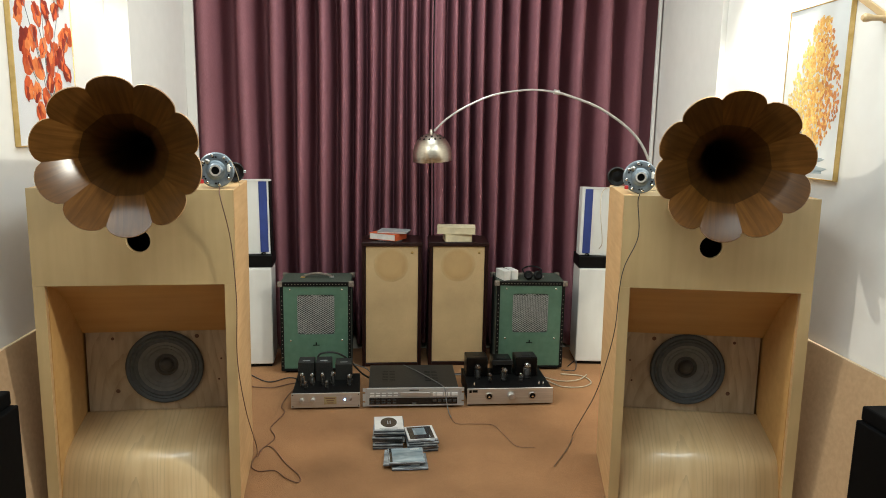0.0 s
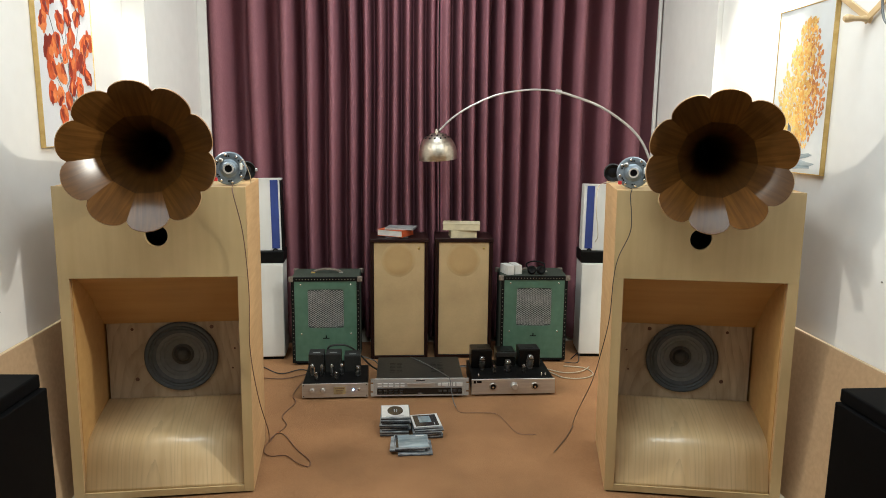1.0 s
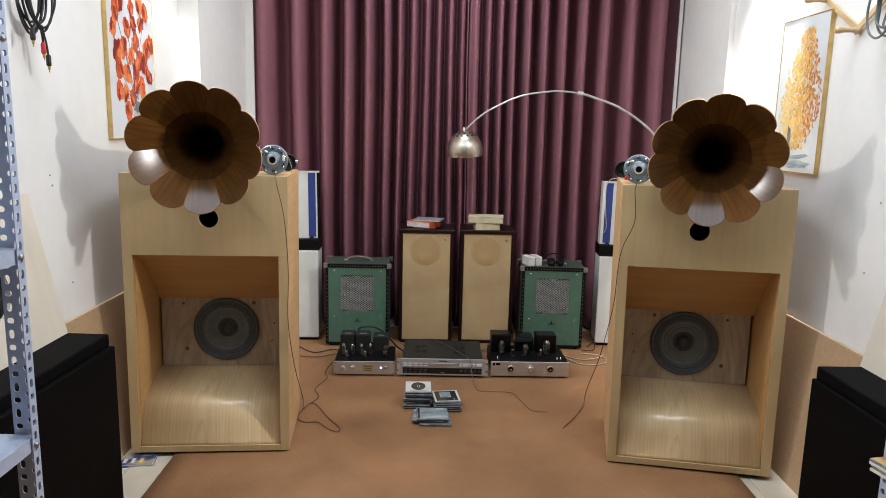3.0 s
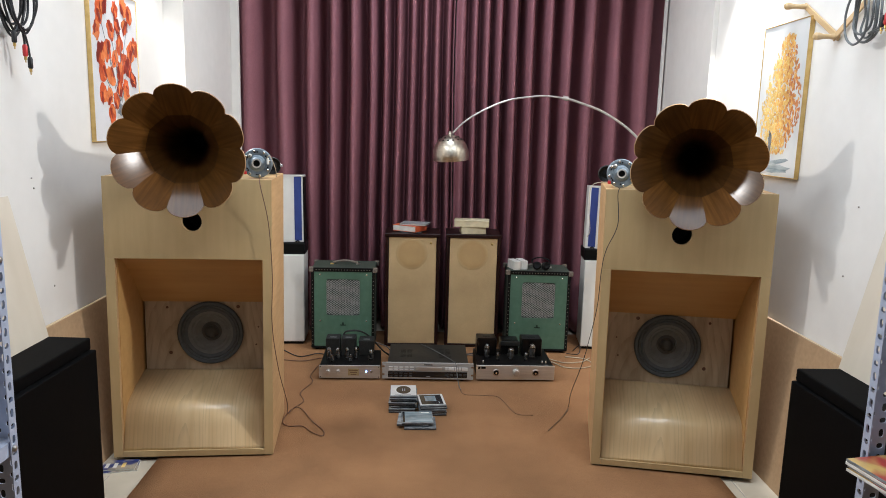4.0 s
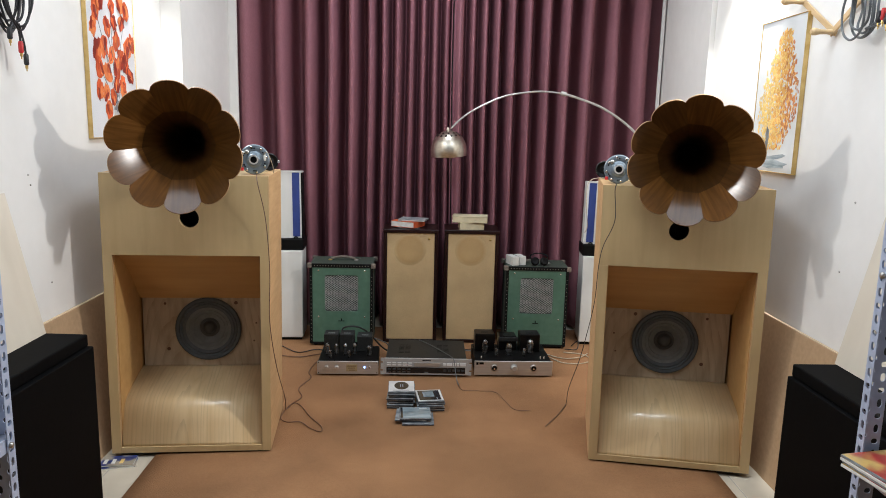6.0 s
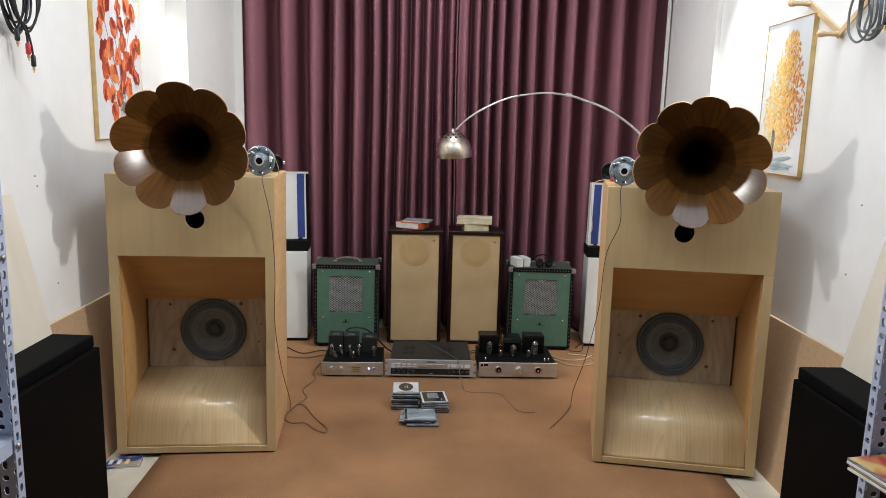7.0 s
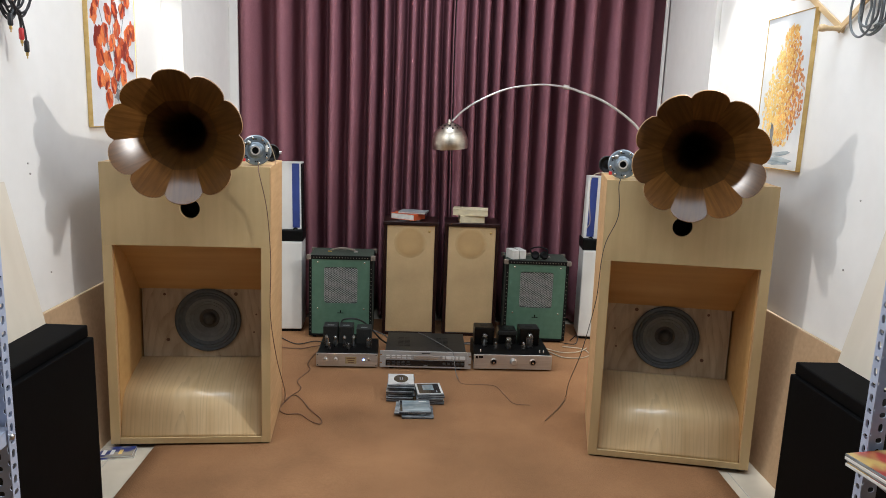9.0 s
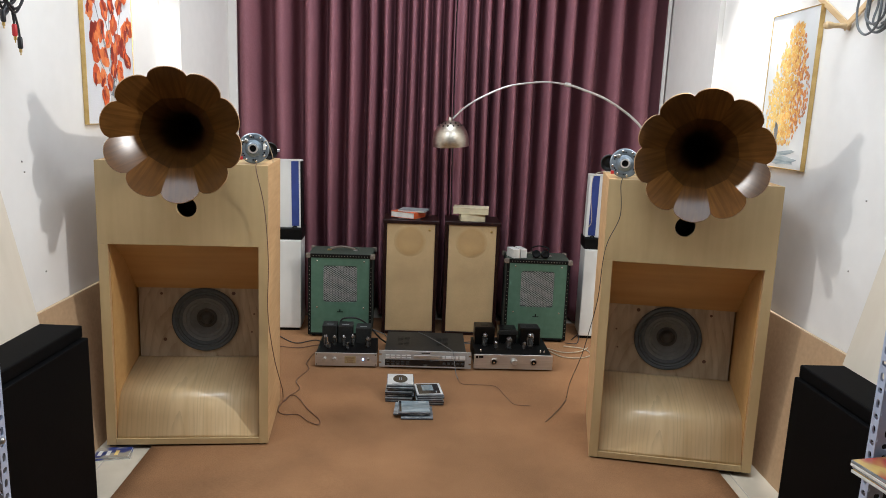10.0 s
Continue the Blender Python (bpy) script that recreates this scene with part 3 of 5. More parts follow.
    part("cone", lathe([(wr - 0.043, 0.004), (wr - 0.056, -0.002), (wr - 0.058, 0.0), (wr - 0.070, -0.008), (wr - 0.072, -0.006), (wr - 0.090, -0.020), (0.034, -0.028)], mw_, 48), CONE, w, "grey paper cone", True)
    cap = part("dust_cap", lathe([(0.044, -0.0275), (0.042, -0.022), (0.034, -0.021), (0.031, -0.024), (0.026, -0.023), (0.023, -0.012), (0.016, -0.006), (0.008, -0.004), (0, -0.0035)], mw_, 32), CONE_CAP, w, "dark ridged dust cap", True)
    part("bottom_panel", box(-mw + 0.0005, mw - 0.0005, 0.031, D - T - 0.001, 0.006, 0.02), PLY, e)
    return e


LEFT_BASE, RIGHT_BASE = pose(-0.690, 3.085, 0.001, 0, 0.4, 5.3), pose(1.197, 3.010, 0.001, 0, -0.4, -11.2)
bass_cabinet(LEFT_BASE, -1)
bass_cabinet(RIGHT_BASE, 1)


def petal_horn(m, turn):
    """A horn of ten bent wooden petals. Its mouth looks along -y, and its throat lies behind."""
    e = thing("petal_horn", m, "round varnished wooden horn of ten flower-like petals", "horn", "horn pair")
    N, half = 10, math.pi / 10
    deep = [(0.46, 0.034), (0.34, 0.056), (0.24, 0.074), (0.17, 0.090), (0.13, 0.106), (0.105, 0.121), (0.088, 0.133)]
    line = [(p.x, p.y) for p in smooth_line([(a, b, 0) for a, b in deep], 3)]
    bm = bmesh.new()
    nu, ns, reach, lobe = 12, 7, 0.112, 0.046
    rows = []
    for y, r in line:
        flat = min(1, max(0, (r - 0.05) / 0.07)) * 0.75
        row = []
        for i in range(nu + 1):
            a = (-1 + 2 * i / nu) * half
            rad = r * (1 + flat * (math.cos(half) / math.cos(a) - 1))
            row.append(Vector((rad * math.sin(a), y, rad * math.cos(a))))
        rows.append(row)
    # past the crease each petal is one bent board, cut to a round lobe at the rim
    for k in range(1, ns + 1):
        row = []
        for i in range(nu + 1):
            u = -1 + 2 * i / nu
            a = u * half
            way = k / ns * (reach + lobe * max(0.0, 1 - u * u) ** 0.75)
            slope = 0.78 + 0.15 * way
            y, r = line[-1][0] - way * math.cos(slope), line[-1][1] + way * math.sin(slope)
            rad = r * (1 + 0.75 * (math.cos(half) / math.cos(a) - 1))
            row.append(Vector((rad * math.sin(a), y, rad * math.cos(a))))
        rows.append(row)
    verts = [[bm.verts.new(p) for p in row] for row in rows]
    # faces behind the crease take the veneer darkened for throat shade
    for k, (a, b) in enumerate(zip(verts, verts[1:])):
        for i in range(nu):
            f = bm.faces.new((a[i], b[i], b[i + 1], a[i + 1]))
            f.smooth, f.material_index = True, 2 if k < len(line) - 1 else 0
    bm.edges.ensure_lookup_table()
    for a, b in zip(verts[len(line) - 1], verts[len(line) - 1][1:]):
        bm.edges.get((a, b)).smooth = False
    for edge in bm.edges:
        if edge.is_boundary:
            edge.smooth = False
    bmesh.ops.remove_doubles(bm, verts=bm.verts, dist=1e-5)
    bmesh.ops.recalc_face_normals(bm, faces=bm.faces)
    first = None
    for k in range(N):
        mk = pose(0, 0, 0, 0, turn + 36 * k, 0)
        if first is None:
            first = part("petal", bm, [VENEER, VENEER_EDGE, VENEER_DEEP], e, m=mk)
            so = first.modifiers.new("wood", "SOLIDIFY")
            so.thickness, so.offset, so.material_offset_rim = 0.0042, 0, 1
        else:
            o = first.copy()
            scene.collection.objects.link(o)
            o.matrix_basis = mk
    part("throat", lathe([(0.036, -0.452), (0.036, -0.60), (0, -0.60)], TO_FRONT, 24), BLACK, e, "", True)
    return e


petal_horn(pose(-0.652, 2.918, 1.217, 3, 0, 10) @ Matrix.Scale(0.965, 4), -4)
petal_horn(pose(1.160, 2.895, 1.215, 3, 0, -18) @ Matrix.Scale(0.965, 4), 5)


def horn_cradle(m):
    e = thing("horn_cradle", m, "small plywood block that carries the horn on the cabinet", "stand", "horn cradles")
    ring = [(0.085, 0.0), (0.085, 0.070)] + [(0.074 * math.sin(radians(a)), 0.112 - 0.074 * math.cos(radians(a))) for a in (60, 40, 20, 0, -20, -40, -60)] + [(-0.085, 0.070), (-0.085, 0.0)]
    part("block", prism(ring, 0.03), PLY_EDGE, e)
    return e


horn_cradle(pose(-0.74, 3.27, 1.1125, 0, 0, 14))
horn_cradle(pose(1.28, 3.24, 1.1125, 0, 0, -20))


def compression_driver(m, cat="bare blue-grey metal compression driver lying on its edge"):
    e = thing("compression_driver", m, cat, "driver", "compression drivers")
    f = TO_FRONT
    part("body", lathe([(0, -0.050), (0.036, -0.050), (0.042, -0.044), (0.042, -0.012), (0.050, -0.010)], f, 32), DRIVER_GREY, e, "", True)
    part("flange", lathe([(0.050, -0.010), (0.053, -0.008), (0.053, 0.004), (0.050, 0.007), (0.036, 0.009), (0.030, 0.006), (0.024, 0.010), (0.017, 0.012), (0.017, 0.012)], f, 40), DRIVER_GREY, e, "", True)
    part("throat_boss", lathe([(0.024, 0.006), (0.021, 0.016), (0.0175, 0.019), (0.0125, 0.019)], f, 28), DRIVER_GREY, e, "", True)
    part("throat_ring", lathe([(0.0165, 0.0185), (0.0165, 0.0255), (0.0120, 0.0255), (0.0115, 0.010), (0, 0.009)], f, 28), SATIN, e, "bright throat ring", True)
    part("throat_hole", lathe([(0.0116, 0.020), (0, 0.0201)], f, 20), BLACK, e)
    for k in range(8):
        a = radians(45 * k + 12)
        part("bolt", lathe([(0.0046, 0), (0.0046, 0.005), (0.003, 0.007), (0, 0.007)], pose(0.0440 * math.cos(a), -0.006, 0.0440 * math.sin(a)) @ f, 8), CHROME, e)
    for k in range(6):
        for d in (-5.5, 5.5):
            a = radians(60 * k + 34 + d)
            part("bolt_hole", lathe([(0.0030, 0), (0.0030, 0.0012), (0, 0.0013)], pose(0.0395 * math.cos(a), -0.0078, 0.0395 * math.sin(a)) @ f, 8), BLACK, e)
    part("maker_plate", lathe([(0.0075, 0), (0.0072, 0.0015), (0, 0.002)], pose(-0.024, -0.0085, 0.026) @ f, 16), STEEL, e)
    part("terminal", box(-0.048, -0.036, -0.014, -0.004, -0.040, -0.028, 0.002), RED, e, "red terminal")
    part("terminal", box(0.034, 0.042, -0.016, -0.005, -0.004, 0.018, 0.002), PAPER, e, "white tag")
    return e


compression_driver(pose(-0.442, 3.175, 1.113 + 0.0572, 0, 0, 6) @ Matrix.Scale(1.08, 4))
compression_driver(pose(0.957, 3.125, 1.113 + 0.0551, 0, 0, -12) @ Matrix.Scale(1.04, 4))


def small_tweeter(m):
    e = thing("small_tweeter", m, "small round dark tweeter lying behind the driver", "tweeter", "small tweeters")
    part("rim", lathe([(0, -0.030), (0.030, -0.030), (0.036, -0.010), (0.036, 0.0), (0.032, 0.004)], TO_FRONT, 28), GREY_METAL, e, "", True)
    part("diaphragm", lathe([(0.032, 0.003), (0.020, -0.004), (0.008, -0.002), (0, 0.001)], TO_FRONT, 28), BLACK, e, "", True)
    part("lug", box(0.030, 0.041, -0.006, 0.0, -0.004, 0.008, 0.001), CHROME, e)
    return e


small_tweeter(pose(-0.432, 3.40, 1.113 + 0.036, 0, 0, 30))
small_tweeter(pose(0.976, 3.42, 1.113 + 0.036, 0, 0, -18))


# ---- equipment in the middle ----
def green_case(m):
    W, H, D = 0.374, 0.500, 0.25
    e = thing("green_speaker_case", m, "green portable speaker case with riveted dark trim and a mesh window", "speaker case", "green speaker cases")
    hw = W / 2
    part("case_body", box(-hw, hw, 0.012, D, 0.012, H, 0.006), GREEN_DARK, e)
    part("front_rim", holed_plate(round_rect(-hw, hw, 0.012, H, 0.006), round_rect(-hw + 0.017, hw - 0.017, 0.024, H - 0.022, 0.003), 0.0125, pose(0, -0.001, 0)), TRIM_BLACK, e)
    wr = round_rect(-0.098, 0.098, 0.212, 0.432, 0.014)
    part("front_panel", holed_plate(round_rect(-hw + 0.017, hw - 0.017, 0.024, H - 0.022, 0.001), wr, 0.006, pose(0, 0.003, 0)), GREEN, e, "green enamelled front panel")
    part("window_backing", box(-0.103, 0.103, 0.0115, 0.0118, 0.207, 0.437), MESH_BACK, e)
    wires = bmesh.new()
    step = 0.0112
    for k in range(-26, 50):
        for slope in (0.62, -0.62):
            c = 0.212 + k * step
            xs = (-0.098, 0.098)
            pts = []
            for i in range(11):
                x = xs[0] + (xs[1] - xs[0]) * i / 10
                z = c + slope * (x - xs[0]) if slope > 0 else c + slope * (x - xs[1])
                if 0.213 < z < 0.431:
                    pts.append((x, z))
            if len(pts) < 2:
                continue
            (xa, za), (xb, zb) = pts[0], pts[-1]
            t = 0.0016
            v = [wires.verts.new((x, 0.0062, z + d)) for x, z, d in ((xa, za, -t), (xb, zb, -t), (xb, zb, t), (xa, za, t))]
            wires.faces.new(v)
    tagged(part("mesh", wires, MESH_GREY, e, "diamond wire mesh"), kind="stuff")
    for x, z in ((-0.135, 0.460), (0.138, 0.460), (-0.135, 0.180), (0.138, 0.180)):
        part("screw", lathe([(0.0055, 0), (0.0045, 0.003), (0, 0.0035)], pose(x, 0.003, z) @ TO_FRONT, 10), CHROME, e)
    part("maker_mark", box(-0.018, 0.018, 0.0012, 0.003, 0.152, 0.156), BLACK, e)
    part("maker_mark", box(-0.003, 0.003, 0.0012, 0.003, 0.157, 0.170), BLACK, e)
    rivet = bmesh.new()
    add_lathe(rivet, [(0.0030, 0), (0.0022, 0.0018), (0, 0.002)], TO_FRONT, 6)
    first = part("rivet", rivet, RIVET, e, m=pose(-hw + 0.03, -0.001, H - 0.011))
    spots = [(-hw + 0.03 + 0.0165 * k, H - 0.011) for k in range(1, 20)]
    spots += [(s * (hw - 0.0085), 0.04 + 0.024 * k) for s in (-1, 1) for k in range(17)]
    for x, z in spots:
        o = first.copy()
        scene.collection.objects.link(o)
        o.matrix_basis = pose(x, -0.001, z)
    for s in (-1, 1):
        for y in (-0.003, D - 0.024):
            part("corner_cap", box(s * hw - 0.014, s * hw + 0.014, y, y + 0.028, H - 0.026, H + 0.003, 0.005), LEATHER, e, "worn corner cap")
    handle = tube([(-0.075, 0.13, H + 0.002), (-0.060, 0.125, H + 0.014), (0, 0.12, H + 0.024), (0.060, 0.125, H + 0.014), (0.075, 0.13, H + 0.002)], 0.007, 8, 5)
    part("handle", handle, LEATHER, e, "worn leather carrying handle", True)
    part("handle_plate", box(-0.090, -0.066, 0.115, 0.145, H - 0.001, H + 0.006, 0.002), BRASS, e)
    part("handle_plate", box(0.066, 0.090, 0.115, 0.145, H - 0.001, H + 0.006, 0.002), STEEL, e)
    for s in (-1, 1):
        for y in (0.03, D - 0.03):
            part("foot", lathe([(0.012, 0), (0.012, 0.0125)], pose(s * (hw - 0.03), y, 0), 10), BLACK, e)
    return e


green_case(pose(-0.267, 4.505, 0.0, 0, 0, 1))
green_case(pose(0.897, 4.525, 0.0, 0, 0, -2))


def column_speaker(m, badge_x):
    W, H, D = 0.326, 0.700, 0.27
    e = thing("wooden_loudspeaker", m, "dark mahogany box loudspeaker with a faded beige cloth grille", "loudspeaker", "mahogany loudspeakers")
    hw = W / 2
    part("side_panel", box(-hw, -hw + 0.019, 0, D, 0, H - 0.021, 0.001, 1), WALNUT, e)
    part("side_panel", box(hw - 0.019, hw, 0, D, 0, H - 0.021, 0.001, 1), WALNUT, e)
    part("top_panel", box(-hw - 0.003, hw + 0.003, -0.004, D, H - 0.0205, H, 0.002, 1), WALNUT, e)
    part("bottom_panel", box(-hw + 0.0195, hw - 0.0195, 0.0, D, 0, 0.018, 0.001, 1), WALNUT, e)
    part("back_panel", box(-hw + 0.0195, hw - 0.0195, D - 0.015, D - 0.001, 0.0185, H - 0.021), WALNUT, e)
    part("grille", box(-hw + 0.020, hw - 0.020, 0.006, 0.020, 0.0185, H - 0.0215, 0.003), GRILLE, e, "faded beige grille cloth")
    n = 36
    disc = bmesh.new()
    add_lathe(disc, [(0.096, 0), (0.095, 0.0004), (0.040, 0.0005), (0, 0.0005)], TO_FRONT, n)
    part("grille_ring", disc, GRILLE_STAIN, e, "browned round patch over the driver", True, m=pose(-0.005, 0.0062, H - 0.124))
    part("badge", lathe([(0.007, 0), (0.007, 0.003), (0, 0.004)], pose(badge_x, 0.006, H - 0.056) @ TO_FRONT, 14), BRASS, e)
    return e


column_speaker(pose(0.138, 4.60, 0.0, 0, 0, 1), 0.110)
column_speaker(pose(0.505, 4.61, 0.0, 0, 0, -1), 0.112)


def book(name, m, w, d, h, cover, pages, label):
    e = thing(name, m, label, "book", "books on the loudspeakers")
    part("page_block", box(-w / 2 + 0.003, w / 2 - 0.003, -d / 2 + 0.002, d / 2 - 0.004, 0.002, h - 0.002, 0.001, 1), pages, e)
    part("cover", box(-w / 2, w / 2, -d / 2, d / 2, h - 0.002, h, 0.0005, 1), cover, e)
    part("cover", box(-w / 2, w / 2, -d / 2, d / 2, 0, 0.002, 0.0005, 1), cover, e)
    part("spine", box(w / 2 - 0.003, w / 2 - 0.0005, -d / 2, d / 2, 0.002, h - 0.002), cover, e)
    return e


book("book", pose(0.125, 4.70, 0.701, 0, 0, 0), 0.13, 0.14, 0.005, DARK_COVER, PAPER, "thin dark booklet under a white book")
book("book", pose(0.115, 4.70, 0.7065, 0, 0, -30), 0.165, 0.13, 0.036, ORANGE, PAPER, "white-edged book with an orange spine")
book("book", pose(0.148, 4.71, 0.743, 0, 0, -12), 0.165, 0.13, 0.010, GREY_PRINT, PAPER, "grey flat case on top of a book")
book("book", pose(0.50, 4.70, 0.701, 0, 0, 3), 0.15, 0.13, 0.042, CREAM_PAPER, CREAM_PAPER, "thick cream-edged paperback lying flat")
book("book", pose(0.495, 4.70, 0.7435, 0, 0, -6), 0.212, 0.14, 0.037, CREAM_PAPER, CREAM_PAPER, "thick cream-edged paperback on another book")


def valve_box(m):
    return tagged(part("valve_box", box(-0.020, 0.020, -0.05, 0.05, 0, 0.052, 0.001, 1), PAPER, m=m), "small white cardboard valve carton on the green case", "box", "valve cartons")


valve_box(pose(0.752, 4.60, 0.5015, 0, 0, 18))
valve_box(pose(0.800, 4.62, 0.5015, 0, 0, 14))


def headphones(m):
    e = thing("headphones", m, "small black headphones lying on the green case", "headphones")
    for s in (-1, 1):
        part("ear_cup", lathe([(0, -0.014), (0.022, -0.014), (0.025, -0.004), (0.025, 0.008), (0.017, 0.014), (0, 0.010)], pose(s * 0.026, -0.01, 0.026, 70, 0, 10 * s), 20), BLACK, e, "", True)
    part("headband", tube([(-0.045, 0, 0.030), (-0.05, 0.03, 0.055), (0, 0.05, 0.066), (0.05, 0.03, 0.055), (0.045, 0, 0.030)], 0.004, 6, 6), BLACK, e, "", True)
    return e


headphones(pose(0.912, 4.575, 0.5015))


def white_column(m, side):
    """A white cabinet with a black top, and a white panel speaker with a blue stripe on it."""
    e = thing("white_cabinet", m, "tall white lacquered cabinet with a black top", "cabinet", "white cabinets")
    W, D = 0.30, 0.20
    part("body", box(-W / 2, W / 2, 0, D, 0.016, 0.555, 0.006), WHITE_PAINT, e)
    part("plinth", box(-W / 2 + 0.01, W / 2 - 0.01, 0.01, D - 0.01, 0, 0.0155), BLACK, e)
    part("black_top", box(-W / 2 - 0.004, W / 2 + 0.004, 0.02, D, 0.556, 0.622, 0.004), BLACK, e)
    u = thing("striped_panel_speaker", m @ pose(0, 0.05, 0.6225, -2, side * 0.8, 0), "white panel loudspeaker with a dark blue vertical stripe", "loudspeaker", "striped panels")
    x = -side * (W / 2)
    tall = 0.405 if side < 0 else 0.382
    part("panel", box(-W / 2, W / 2, 0, 0.09, 0, tall, 0.004), WHITE_PAINT, u)
    if side < 0:
        part("edge_trim", box(x - 0.007, x + 0.001, -0.0025, 0.0895, 0.001, tall - 0.010), BLACK, u, "black edge strip")
    a, b = sorted((x + side * 0.017, x + side * 0.060))
    part("stripe", box(a, b, -0.0025, -0.0003, 0.012, tall - 0.010), BLUE, u, "dark blue tape stripe")
    part("top_lip", box(-W / 2, W / 2, -0.004, -0.0005, tall - 0.008, tall), WHITE_PAINT, u)
    part("clip", tube([(x + side * 0.055, -0.004, 0.002), (x + side * 0.045, -0.012, 0.010), (x + side * 0.03, -0.012, 0.006)], 0.004, 6, 3), BLACK, u)
    return e


white_column(pose(-0.662, 4.60, 0.0, 0, 0, 3), -1)
white_column(pose(1.335, 4.60, 0.0, 0, 0, -5), 1)


def arc_lamp():
    e = thing("arc_floor_lamp", pose(1.60, 4.60, 0), "arched floor lamp with a brushed-steel dome shade", "floor lamp")
    o = Vector((1.60, 4.60, 0))

    def w(*p):
        return tuple(Vector(p) - o)
    part("base", lathe([(0, 0), (0.10, 0), (0.10, 0.035), (0.094, 0.042), (0, 0.044)], pose(0, 0, 0), 40), BLACK, e, "", True)
    thick = [(1.595, 4.60, 0.04), (1.60, 4.60, 0.55), (1.595, 4.60, 0.92), (1.54, 4.615, 1.16), (1.45, 4.64, 1.309), (1.27, 4.66, 1.436), (1.10, 4.675, 1.50), (1.026, 4.68, 1.520)]
    thin = [(1.026, 4.68, 1.520), (0.93, 4.69, 1.530), (0.833, 4.70, 1.526), (0.68, 4.70, 1.498), (0.533, 4.70, 1.433), (0.43, 4.70, 1.366), (0.363, 4.70, 1.300)]
    part("lower_arm", tube([w(*p) for p in thick], 0.0072, 10, 8), SATIN, e, "", True)
    part("upper_arm", tube([w(*p) for p in thin], 0.0055, 10, 8), SATIN, e, "", True)
    part("collar", tube([w(1.042, 4.68, 1.517), w(1.026, 4.68, 1.520), w(1.010, 4.68, 1.523)], 0.0135, 12, 2), SATIN, e, "", True)
    c = w(0.358, 4.70, 1.130)
    m = pose(*c, 4, -4, 0)
    dome = [(0.104, 0.012), (0.108, 0.02), (0.108, 0.045), (0.104, 0.072), (0.094, 0.100), (0.077, 0.126), (0.052, 0.146), (0.026, 0.157), (0.0, 0.160)]
    sh = part("shade", lathe(dome, m, 48), BRUSHED, e, "brushed steel dome shade", True)
    so = sh.modifiers.new("sheet", "SOLIDIFY")
    so.thickness, so.offset = 0.0015, -1
    part("shade_rim", lathe([(0.104, 0.012), (0.1065, 0.009), (0.108, 0.012), (0.108, 0.02)], m, 48), BRUSHED, sh, "", True)
    for ring, (r, z, count) in enumerate(((0.070, 0.1335, 14), (0.052, 0.1468, 10))):
        for k in range(count):
            a = 2 * math.pi * (k + 0.5 * ring) / count
            tilt = 48 if ring == 0 else 32
            part("vent_hole", lathe([(0.0058, 0), (0.0058, 0.0012), (0, 0.0013)], m @ pose(r * math.cos(a), r * math.sin(a), z, 0, 0, math.degrees(a)) @ pose(0, 0, 0, 0, tilt, 0), 10), BLACK, sh)
    part("neck", lathe([(0.012, 0.158), (0.010, 0.172), (0.0055, 0.180), (0, 0.181)], m, 14), BRUSHED, sh, "", True)
    part("bulb", lathe([(0, 0.03), (0.022, 0.036), (0.028, 0.055), (0.020, 0.08), (0.013, 0.10), (0.013, 0.13)], m, 16), PAPER, sh, "unlit white bulb", True)


arc_lamp()


def valve(e, x, y, z, h, r):
    v = part("valve", lathe([(r * 0.8, 0.006), (r, 0.012), (r, h * 0.72), (r * 0.85, h * 0.9), (r * 0.4, h), (0, h * 1.01)], pose(x, y, z), 16), GLASS, e, "glass valve", True)
    part("valve_base", lathe([(r * 0.95, 0), (r * 0.95, 0.010), (0, 0.0101)], pose(x, y, z), 16), TRAFO_BLACK, v)
    part("anode", lathe([(r * 0.55, 0.012), (r * 0.55, h * 0.62), (0, h * 0.63)], pose(x, y, z), 12), VALVE_PLATE, v)
    part("getter", lathe([(r * 0.80, h * 0.74), (r * 0.7, h * 0.88), (r * 0.3, h * 0.96), (0, h * 0.965)], pose(x, y, z), 16), GETTER, v, "silvery getter", True)


def knob(e, x, z, r, d, mat, y=0.0):
    return part("knob", lathe([(r * 1.08, 0), (r * 1.08, d * 0.15), (r, d * 0.25), (r * 0.94, d * 0.92), (r * 0.82, d), (0, d)], pose(x, y, z) @ TO_FRONT, 20), mat, e, "", True)


